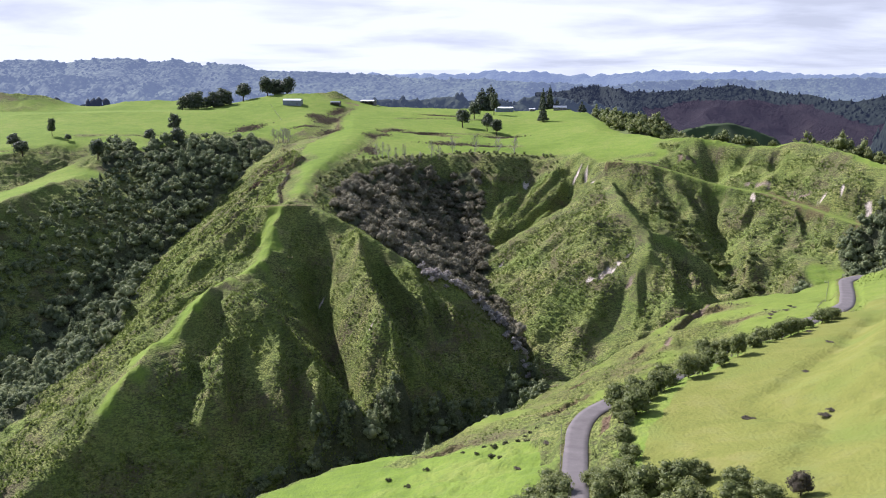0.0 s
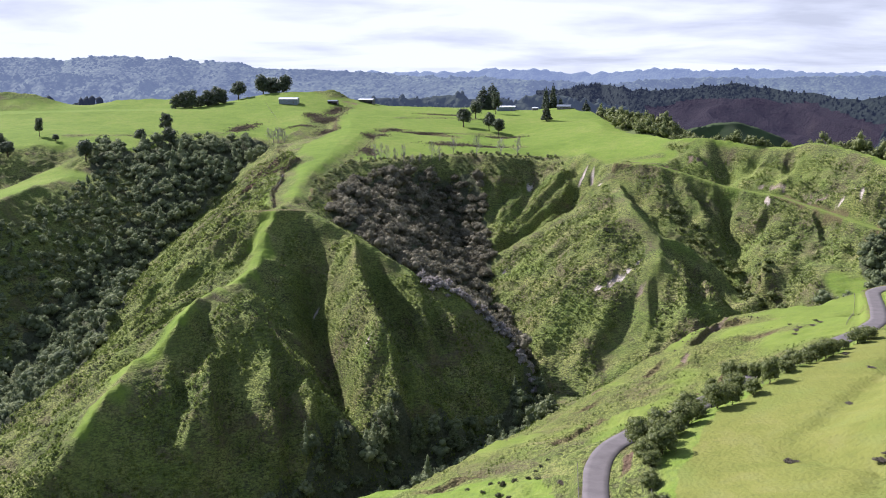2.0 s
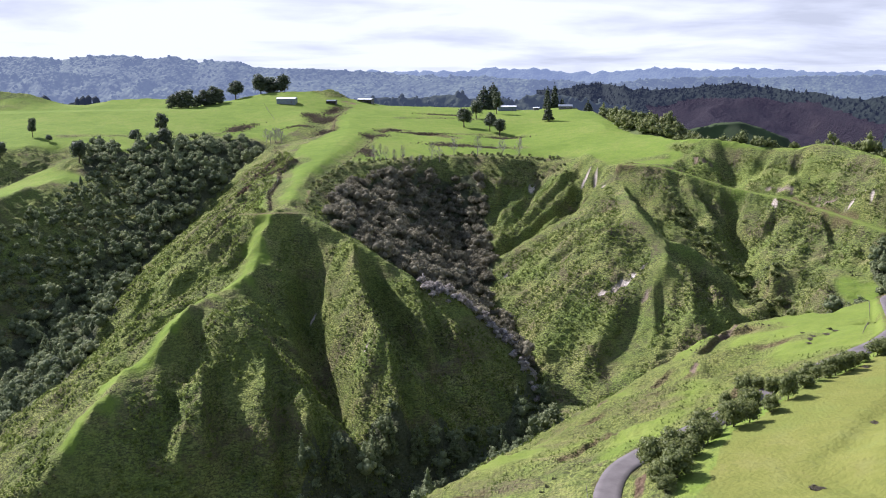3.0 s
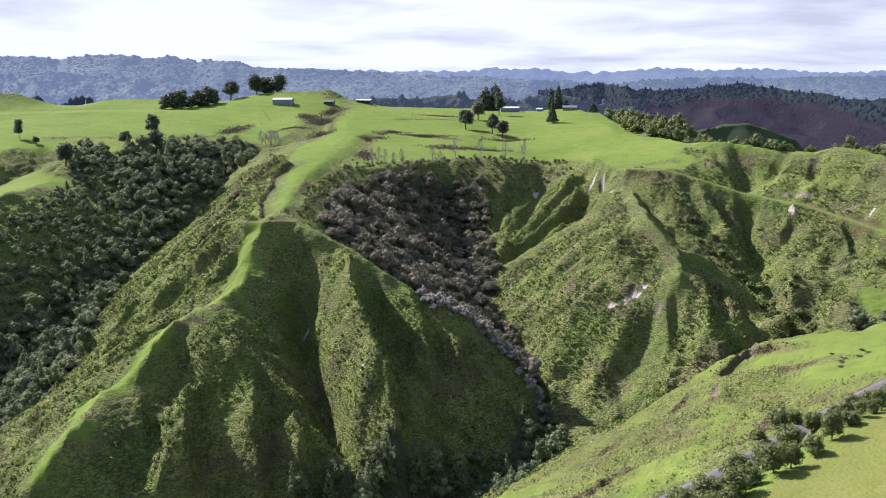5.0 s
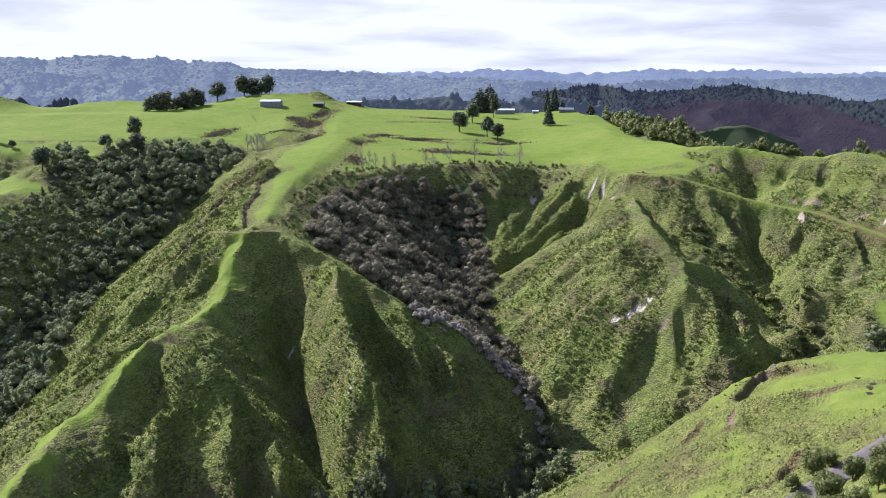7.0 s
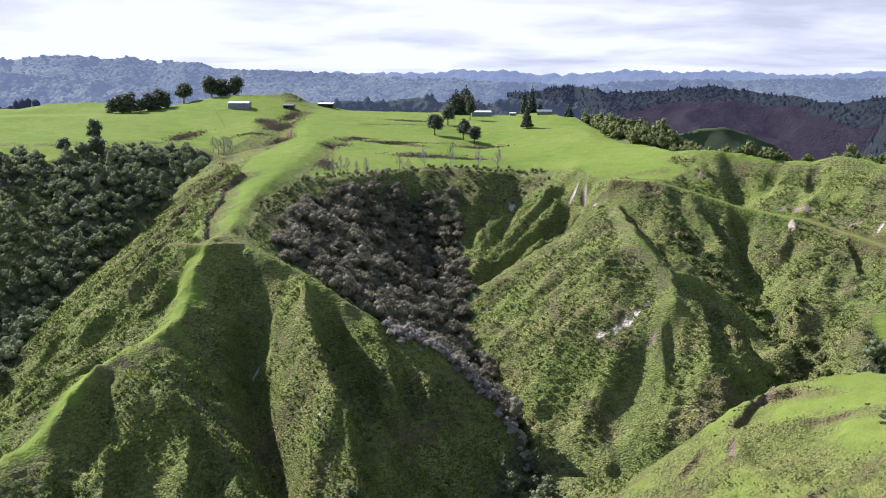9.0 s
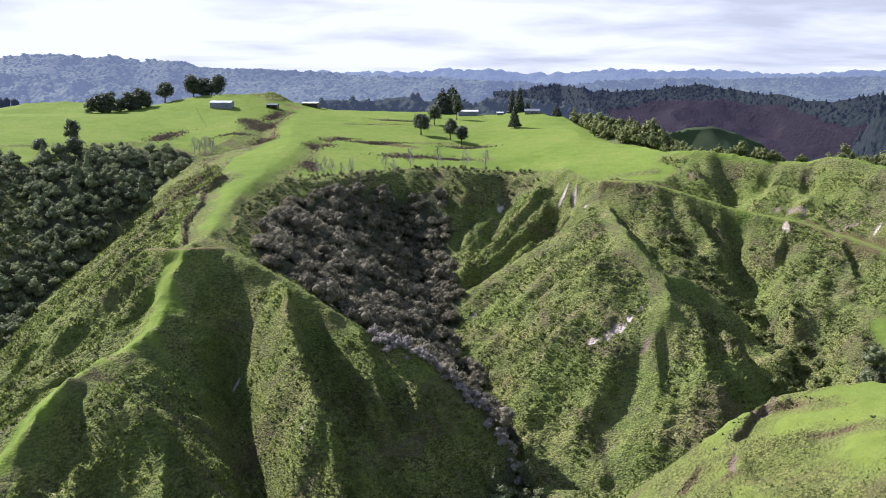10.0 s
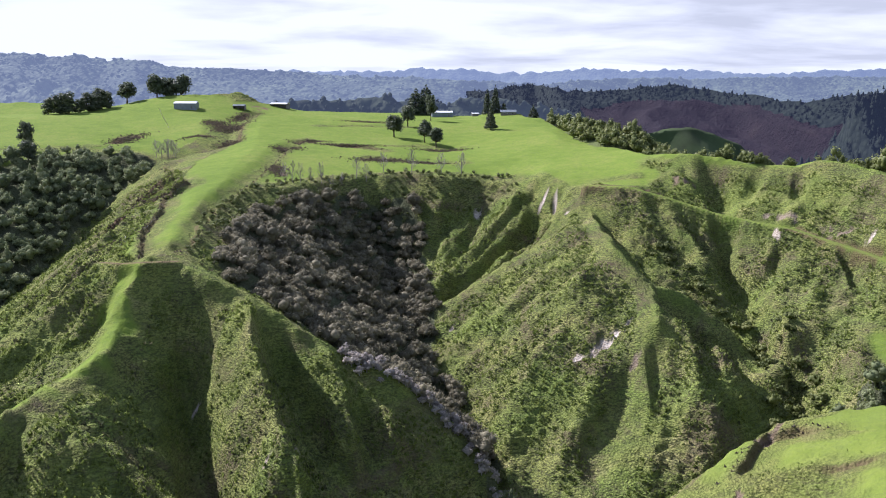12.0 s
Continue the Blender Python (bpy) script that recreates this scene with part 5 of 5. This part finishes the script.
# ---- single trees ----
def broad_tree(name, seed, h, r, mat, leaves, size, label, group="", stem=0.3, bark=BARK):
    """A round-headed tree: a forked trunk with a crown of many leaf clumps."""
    rng = np.random.default_rng(seed)
    ob = holder(name, Matrix(), label, "tree", group)
    t = Foliage(seed)
    fork = np.array((0.05 * h * (rng.random() - 0.5), 0.05 * h * (rng.random() - 0.5), h * stem))
    t.limb([(0, 0, -0.6), fork * 0.5, fork], [0.040 * h, 0.030 * h, 0.025 * h], 8)
    k = 13
    ang = np.arange(k) * 2.4 + rng.random(k)
    lv = np.linspace(0.0, 1.0, k)
    up = h * (stem + 0.10 + (0.80 - stem) * lv)
    girth = np.sqrt(np.clip(1 - ((lv - 0.38) / 0.78) ** 2, 0.05, 1))
    off = r * 0.66 * girth * (0.55 + 0.6 * rng.random(k))
    c = np.stack([off * np.cos(ang), off * np.sin(ang), up], -1)
    rad = r * (0.34 + 0.16 * girth) * (0.7 + 0.55 * rng.random(k))
    for p, q in zip(c, rad):
        mid = fork * 0.5 + p * 0.5 + np.array((0, 0, -0.05 * h))
        t.limb([fork, mid, p], [0.017 * h, 0.010 * h, 0.004 * h], 5)
    part("trunk", t.mesh("trunk", bark, True), None, ob)
    f = Foliage(seed + 1)
    rr = np.stack([rad, rad, rad * 0.78], -1)
    f.cores(c, rr, 0.35, 0.72)
    f.leaves(c, rr, leaves, size, 0.35 + 0.4 * rng.random(), -0.7, 0.5)
    part("crown", f.mesh("crown", mat), None, ob)
    return ob


def spire_tree(name, seed, h, r, mat, leaves, size, label, group="", skirt=0.12, blunt=0.25):
    """A conifer: a straight tapered trunk, whorls of limbs and drooping sprays of needles."""
    rng = np.random.default_rng(seed)
    ob = holder(name, Matrix(), label, "tree", group)
    t = Foliage(seed)
    t.limb([(0, 0, -0.6), (0.01 * h, 0, h * 0.5), (0, 0.01 * h, h * 0.97)], [0.026 * h, 0.016 * h, 0.003 * h], 8)
    c, rr = [], []
    for lv in np.linspace(skirt, 0.97, 11):
        w = r * ((1 - lv) / (1 - skirt) * (1 - blunt) + blunt * math.sqrt(max(0.0, 1 - lv)))
        n = 4 if lv < 0.8 else 2
        for a in rng.random() * 6.28 + np.arange(n) * 6.28 / n + 0.5 * rng.random(n):
            reach = w * (0.5 + 0.35 * rng.random())
            p = np.array((reach * math.cos(a), reach * math.sin(a), h * lv + 0.03 * h * (rng.random() - 0.5)))
            t.limb([(0, 0, h * lv + 0.02 * h), p], [0.007 * h, 0.002 * h], 4)
            c.append(p)
            rr.append((max(w * 0.45, 0.02 * h), max(w * 0.45, 0.02 * h), 0.055 * h))
    part("trunk", t.mesh("trunk", BARK, True), None, ob)
    f = Foliage(seed + 1)
    c, rr = np.array(c), np.array(rr)
    f.cores(c, rr, 0.3, 0.75)
    f.leaves(c, rr, leaves, size, 0.3 + 0.3 * rng.random(), -0.9, 0.5)
    part("crown", f.mesh("crown", mat), None, ob)
    return ob


def bare_poplar(name, seed, h, label, group=""):
    """A leafless poplar: a pole of a trunk with steep limbs and a haze of twigs."""
    rng = np.random.default_rng(seed)
    ob = holder(name, Matrix(), label, "tree", group)
    t = Foliage(seed)
    t.limb([(0, 0, -0.6), (0.1, 0, h * 0.4), (0, 0.1, h * 0.97)], [0.014 * h, 0.009 * h, 0.002 * h], 6)
    f = Foliage(seed + 1)
    for lv in np.linspace(0.14, 0.9, 24):
        a = rng.random() * 6.28
        ln = h * (0.30 * (1 - lv) + 0.12)
        out = np.array((math.cos(a), math.sin(a), 0))
        root = np.array((0, 0, h * lv))
        mid, tip = root + out * ln * 0.42 + (0, 0, ln * 0.45), root + out * ln * 0.62 + (0, 0, ln * 0.95)
        f.limb([root, mid, tip], [0.005 * h, 0.0035 * h, 0.0018 * h], 4)
        for _ in range(13):
            s = root + (tip - root) * (0.35 + 0.65 * rng.random())
            e = s + np.array((rng.normal() * 0.3, rng.normal() * 0.3, 0.5 + rng.random())) * h * 0.045
            f.limb([s, e], [0.0034 * h, 0.0020 * h], 3)
    part("trunk", t.mesh("trunk", BARK_PALE, True), None, ob)
    part("crown", f.mesh("crown", BARK_PALE), None, ob)
    return ob


def plant(protos, places, first_seed):
    """Stands copies of the trees at places: x, y, height factor, width factor."""
    rng = np.random.default_rng(first_seed)
    used = set()
    for i, (x, y, sh, sw) in enumerate(places):
        ob = protos[i % len(protos)]
        m = pose(x, y, float(height(np.array([x]), np.array([y]))[0]), 0, 0, rng.random() * 360) @ Matrix.Diagonal((sw, sw, sh, 1))
        if id(ob) in used:
            copy_thing(ob, m)
        else:
            used.add(id(ob))
            ob.matrix_basis = m


ROADSIDE = "trees along the road"
plant([broad_tree("roadside_tree", 601 + k, 6.5, 3.6, LEAF_OLIVE, 1300, 0.27, "olive-green bushy tree on the road bank", ROADSIDE, 0.2) for k in range(4)],
      [(45, 222, 0.6, 0.7), (48, 247, 1.0, 1.05), (49, 253, 1.0, 1.05), (46, 234, 0.8, 0.8), (47, 230, 0.85, 0.9), (51, 237, 0.95, 1.0), (48, 240, 0.8, 0.8), (52, 245, 1.1, 1.1), (57, 249, 1.1, 1.1), (54, 255, 1.0, 1.0), (61, 257, 1.05, 1.0), (59, 263, 0.9, 0.9), (66, 262, 1.0, 0.95), (65, 268, 0.9, 0.9), (72, 265, 1.0, 0.9), (77, 268, 1.05, 0.95), (84, 273, 1.15, 1.0), (91, 280, 1.05, 0.7),
       (98, 287, 0.5, 0.7), (103, 292, 0.75, 0.6), (107, 295, 0.8, 0.7), (111, 298, 0.85, 0.75), (115, 301, 0.9, 0.8), (119, 305, 0.85, 0.75), (124, 310, 0.75, 0.8), (132, 318, 0.7, 0.85), (137, 322, 0.6, 0.85),
       (60, 270, 0.8, 0.8), (67, 274, 0.9, 0.9), (75, 280, 0.85, 0.9), (83, 286, 0.95, 0.9), (91, 292, 0.9, 0.95), (99, 298, 0.95, 0.9), (106, 303, 0.85, 0.9), (114, 310, 0.8, 0.85), (122, 317, 0.7, 0.8), (80, 298, 0.85, 0.85), (87, 303.5, 0.9, 0.8), (93, 309, 0.6, 0.7)], 1)
plant([broad_tree("bank_tree", 621 + k, 7.0, 4.2, LEAF_OLIVE, 1900, 0.25, "dense rounded green tree on the bank above the road", "trees at the bend", 0.15) for k in range(4)],
      [(37, 189, 0.8, 0.9), (42, 184, 0.95, 1.0), (47, 180, 0.9, 1.0), (34, 186, 0.8, 0.9), (52, 180, 0.75, 0.8), (57, 172, 0.6, 0.7), (55, 166, 0.6, 0.8), (48, 170, 0.9, 1.0), (40, 197, 0.7, 0.75), (43, 206, 0.6, 0.65), (38, 175, 0.9, 1.0), (60, 164, 0.6, 0.8), (32, 177, 0.8, 1.0), (23, 183, 0.65, 0.9), (19, 175, 0.75, 1.0), (32, 168, 1.0, 1.1), (43, 165, 1.0, 1.1), (25, 170, 0.9, 1.0), (14, 172, 0.6, 0.8), (24.5, 198, 0.75, 0.9), (34, 201, 0.65, 0.75), (21, 192, 0.8, 1.0), (16, 195, 0.55, 0.8), (24, 190, 0.9, 1.0)], 2)
plant([broad_tree("leafless_shrub", 631, 4.6, 2.6, LEAF_BRACKEN, 1500, 0.16, "bare brown shrub standing in the pasture", "", 0.2)], [(66, 163, 1, 1)], 3)
plant([broad_tree("paddock_tree", 641 + k, 13.0, 5.0, LEAF_PINE, 900, 0.5, "dark spreading tree standing in a grazed paddock", "paddock trees", 0.28) for k in range(3)],
      [(19, 912, 1.35, 1.4), (32, 966, 1.35, 1.2), (42, 894, 1.3, 1.15), (50, 880, 0.85, 0.8), (54, 1003, 1.3, 0.8), (-253, 819, 0.65, 0.9), (-238, 843, 1.15, 0.75), (-343, 832, 0.9, 0.6), (-323, 816, 0.35, 0.5), (-275, 752, 0.95, 0.85), (-227, 812, 1.0, 1.0), (-356, 786, 0.7, 1.0), (-342, 768, 0.7, 0.9)], 4)
plant([spire_tree("conifer", 651, 21.0, 5.0, LEAF_PINE, 1300, 0.55, "tall dark conifer standing alone in the paddock", "", 0.1)], [(99, 939, 1.05, 1.0)], 5)
plant([broad_tree("shelter_tree", 661 + k, 23.0, 8.5, LEAF_PINE, 1200, 0.8, "tall dark shelter-belt tree on the plateau", "shelter belt", 0.02) for k in range(3)],
      [(-276, 1010, 0.62, 0.6), (-268, 1014, 0.74, 0.85), (-260, 1012, 0.78, 0.95), (-252, 1018, 0.86, 1.05), (-245, 1022, 0.94, 1.1), (-239, 1032, 1.0, 1.05), (-233, 1040, 1.0, 1.0)], 6)
plant([broad_tree("hilltop_pine", 671 + k, 20.0, 7.5, LEAF_PINE, 900, 0.8, "old pine with an open crown on the hilltop", "hilltop pines", 0.3) for k in range(2)],
      [(-222, 1062, 0.95, 1.1), (-196, 1068, 1.2, 1.15), (-186, 1068, 1.25, 1.1), (-174, 1070, 1.0, 1.0)], 7)
plant([spire_tree("cypress", 681 + k, 26.0, 9.0, LEAF_PINE, 1500, 0.75, "broad dark cypress behind the farm buildings", "cypresses", 0.05, 0.6) for k in range(2)],
      [(44, 1068, 0.95, 1.15), (54, 1070, 1.1, 1.25), (112, 1065, 0.95, 0.45), (120, 1068, 1.0, 0.45), (152, 1040, 0.8, 0.7), (128, 1066, 0.6, 0.4)], 8)
plant([spire_tree("valley_tree", 691 + k, 17.0, 5.0, LEAF_BUSH, 1300, 0.5, "tall dark tree on the shaded valley floor", "valley trees", 0.05, 0.5) for k in range(3)],
      [(-24, 418, 1.15, 0.8), (-12, 424, 0.9, 0.9), (-30, 410, 0.9, 0.8), (-44, 396, 0.8, 0.9), (4, 430, 0.6, 0.9), (12, 440, 0.45, 0.8), (50, 492, 0.55, 0.55), (-204, 510, 1.0, 1.2), (-216, 532, 1.05, 1.2), (-196, 498, 0.85, 1.1)], 9)
plant([bare_poplar("poplar", 701 + k, 16.0, "leafless grey poplar at the plateau rim", "bare poplars") for k in range(3)],
      [(-50, 716, 0.75, 0.8), (-46, 722, 0.8, 0.8), (-42, 728, 0.7, 0.8), (-36, 732, 0.75, 0.9), (-30, 735, 0.95, 1.0), (-24, 742, 0.7, 0.8), (-18, 748, 0.6, 0.8), (-9, 757, 1.0, 1.3), (-3, 760, 0.95, 1.2), (8, 772, 1.0, 1.3), (26, 766, 1.15, 1.5), (45, 768, 1.1, 1.5), (58, 766, 1.15, 1.5),
       (-150, 842, 0.95, 1.3), (-146, 840, 1.0, 1.4), (-143, 844, 0.9, 1.4), (-141, 838, 1.0, 1.4), (-137, 842, 0.95, 1.3), (-139, 846, 0.9, 1.3)], 10)


# ---- farm buildings and fences ----
def gable_building(name, x, y, turn, width, depth, eave, ridge, wall_mat, roof_mat, label, windows=0, door=True, bay=0):
    """A building with four walls, two roof slopes that overhang them, windows, a door and open bays."""
    z = float(height(np.array([x]), np.array([y]))[0])
    ob = holder(name, pose(x, y, z, 0, 0, turn), label, "building")
    w, d = width / 2, depth / 2
    for y0, y1 in ((-d, -d + 0.2), (d - 0.2, d)):
        bm = bmesh.new()
        if y0 < 0 and bay:
            # front wall: posts between open bays
            box(bm, -w, w, y0, y1, eave - 0.5, eave)
            for k in range(bay + 1):
                px = -w + width * k / bay
                box(bm, max(px - 0.15, -w), min(px + 0.15, w), y0, y1, -1.0, eave - 0.5)
        else:
            box(bm, -w, w, y0, y1, -1.5, eave)
        part("wall", bm, wall_mat, ob)
    for sx in (-1, 1):
        bm = bmesh.new()
        xa, xb = sx * w, sx * (w - 0.2)
        prof = [(-d + 0.2, -1.5), (d - 0.2, -1.5), (d - 0.2, eave), (0, eave + ridge - 0.1), (-d + 0.2, eave)]
        a = [bm.verts.new((xa, py, pz)) for py, pz in prof]
        b = [bm.verts.new((xb, py, pz)) for py, pz in prof]
        bm.faces.new(a if sx > 0 else a[::-1])
        bm.faces.new(b[::-1] if sx > 0 else b)
        for i in range(5):
            j = (i + 1) % 5
            bm.faces.new([a[j], a[i], b[i], b[j]])
        part("wall", bm, wall_mat, ob)
    for sy in (-1, 1):
        bm = bmesh.new()
        over = 0.4
        n = int(width / 0.8)
        # ribbed sheets
        for k in range(n):
            xa = -w - over + (width + 2 * over) * k / n
            xb = -w - over + (width + 2 * over) * (k + 1) / n - 0.06
            lo, hi = (sy * (d + over), eave - 0.1), (0, eave + ridge + 0.02)
            vs = [bm.verts.new(q) for q in ((xa, lo[0], lo[1]), (xb, lo[0], lo[1]), (xb, hi[0], hi[1]), (xa, hi[0], hi[1]))]
            up = [bm.verts.new((v.co.x, v.co.y, v.co.z + 0.12)) for v in vs]
            bm.faces.new(up if sy < 0 else up[::-1])
            bm.faces.new(vs[::-1] if sy < 0 else vs)
            for i in range(4):
                j = (i + 1) % 4
                bm.faces.new([vs[i], vs[j], up[j], up[i]])
        part("roof", bm, roof_mat, ob)
    bm = bmesh.new()
    box(bm, -w - 0.3, w + 0.3, -0.25, 0.25, eave + ridge + 0.1, eave + ridge + 0.2)
    part("ridge_cap", bm, roof_mat, ob)
    for k in range(windows):
        px = -w + width * (k + 1) / (windows + 1)
        bm = bmesh.new()
        box(bm, px - 0.8, px + 0.8, -d - 0.05, -d + 0.02, 1.0, 2.1)
        win = part("window", bm, IRON_WHITE, ob)
        bm = bmesh.new()
        box(bm, px - 0.7, px + 0.7, -d - 0.07, -d - 0.04, 1.1, 2.0)
        part("pane", bm, DARK_GAP, win)
    if door:
        bm = bmesh.new()
        box(bm, w * 0.55, w * 0.55 + 1.1, -d - 0.06, -d + 0.02, 0.0, 2.1)
        part("door", bm, BOARDS, ob)
    return ob


gable_building("farm_shed", -158, 1006, -6, 19, 10, 4.6, 1.4, IRON_GREY, IRON_WHITE, "pale iron farm shed with a white roof", 0, True)
gable_building("hay_shed", -114, 1016, -10, 10, 6, 3.0, 0.8, BOARDS, IRON_GREY, "small open-fronted shed on the plateau", 0, False, 2)
gable_building("machinery_shed", -82, 1052, -20, 16, 8, 3.4, 1.0, BOARDS, IRON_WHITE, "weathered shed with a pale iron roof beside the airstrip", 0, False, 3)
gable_building("long_barn", 67, 1042, 2, 19, 8, 4.0, 1.2, IRON_GREY, IRON_WHITE, "long pale farm building with a white roof", 0, True)
gable_building("farmhouse", 127, 1030, -8, 14, 9, 2.8, 1.8, BOARDS, IRON_GREY, "low farmhouse with a grey gabled roof", 3, True)
gable_building("garden_shed", 98, 1044, 0, 6, 4, 2.4, 0.7, BOARDS, IRON_WHITE, "small shed beside the farmhouse", 0, True)


def fence(name, line, gap, label, tall=1.15):
    """Posts along a line with four wires."""
    pts = np.array(line, float)
    d = np.r_[0, np.cumsum(np.hypot(*np.diff(pts, axis=0).T))]
    s = np.arange(0, d[-1], gap)
    x, y = np.interp(s, d, pts[:, 0]), np.interp(s, d, pts[:, 1])
    z = height(x, y)
    ob = holder(name, pose(float(x[0]), float(y[0]), float(z[0])), label, "fence")
    f = Foliage(3)
    f.limb([(0, 0, -0.5), (0, 0, tall * 0.9), (0, 0, tall)], [0.08, 0.075, 0.05], 6)
    mesh = f.mesh("post", POST)
    for px, py, pz in zip(x, y, z):
        post = part("post", mesh, None, ob)
        post.location = (px - x[0], py - y[0], pz - z[0])
    for k in range(4):
        f = Foliage(5)
        f.limb(np.stack([x - x[0], y - y[0], z - z[0] + 0.25 + 0.26 * k], -1), np.full(len(x), 0.012), 4)
        part("wire", f.mesh("wire", WIRE), None, ob)
    return ob


fence("road_fence", [(22, 175), (25, 195), (28, 212), (31, 235), (33, 250)], 3.0, "weathered post and wire fence beside the road")
fence("pasture_fence", [(44, 216), (49, 243), (58, 258), (74, 270), (92, 283), (106, 296), (126, 314), (142, 328), (156, 346)], 3.5, "post and wire fence along the pasture above the road")
fence("paddock_fence", [(-182, 1007), (-168, 960), (-156, 920)], 4.0, "post and wire fence across the grazed hillside")
fence("strip_fence", [(-112, 572), (-104, 600), (-106, 640), (-110, 672), (-104, 700)], 4.0, "post and wire fence along the airstrip edge")
fence("bend_fence", [(152, 372), (166, 398), (176, 420), (181, 432)], 3.0, "post and wire fence on the outside of the bend")


def shrub(name, seed, r, mat, label, group):
    """A low bush: several leafy clumps on short stems."""
    rng = np.random.default_rng(seed)
    ob = holder(name, Matrix(), label, "bush", group)
    c = np.stack([rng.normal(size=6) * r * 0.45, rng.normal(size=6) * r * 0.45, r * (0.3 + 0.35 * rng.random(6))], -1)
    t = Foliage(seed)
    for p in c:
        t.limb([(0, 0, -0.3), p], [0.05 * r, 0.02 * r], 4)
    part("stems", t.mesh("stems", BARK), None, ob)
    f = Foliage(seed + 1)
    rr = np.stack([r * (0.35 + 0.2 * rng.random(6))] * 3, -1)
    f.cores(c, rr, 0.4, 0.7)
    f.leaves(c, rr, 220, 0.16 * r, 0.5, -0.6, 0.6)
    part("foliage", f.mesh("foliage", mat), None, ob)
    return ob


plant([shrub("gorse_bush", 801 + k, 1.0, LEAF_FERN, "small dark gorse bush on the grassy slope", "gorse bushes") for k in range(2)],
      [(12, 268, 0.9, 0.9), (15, 264, 1, 1), (18, 262, 0.9, 1.1), (14, 258, 1.1, 1.2), (20, 268, 0.8, 0.8), (22, 262, 0.8, 0.8), (10, 262, 0.7, 0.8), (25, 274, 0.6, 0.7), (27, 280, 0.7, 0.7), (-5, 262, 0.9, 1.0), (-16, 258, 1.0, 1.0), (-10, 246, 0.8, 1.0), (16, 253, 0.9, 1.0), (24, 258, 0.7, 0.8), (30, 290, 0.7, 0.7), (6, 270, 0.6, 0.7), (150, 395, 0.6, 1.2), (141, 400, 0.5, 1.0)], 21)
plant([shrub("rush_clump", 811, 1.1, LEAF_BRACKEN, "brown rush clump in the pasture", "rush clumps")],
      [(74, 219, 0.5, 1.2), (75.6, 219.5, 0.4, 0.8), (90, 210, 0.7, 1.3), (91.5, 211, 0.5, 1.0), (29, 249, 0.5, 1.2), (20, 236, 0.5, 0.9), (121, 301, 0.5, 0.9), (138, 384, 0.5, 1.2), (141, 388, 0.5, 1.1), (145, 386, 0.5, 1.3), (136, 380, 0.4, 1.0), (150, 390, 0.4, 1.1), (118, 278, 0.4, 1.0), (101, 252, 0.35, 0.9)], 22)
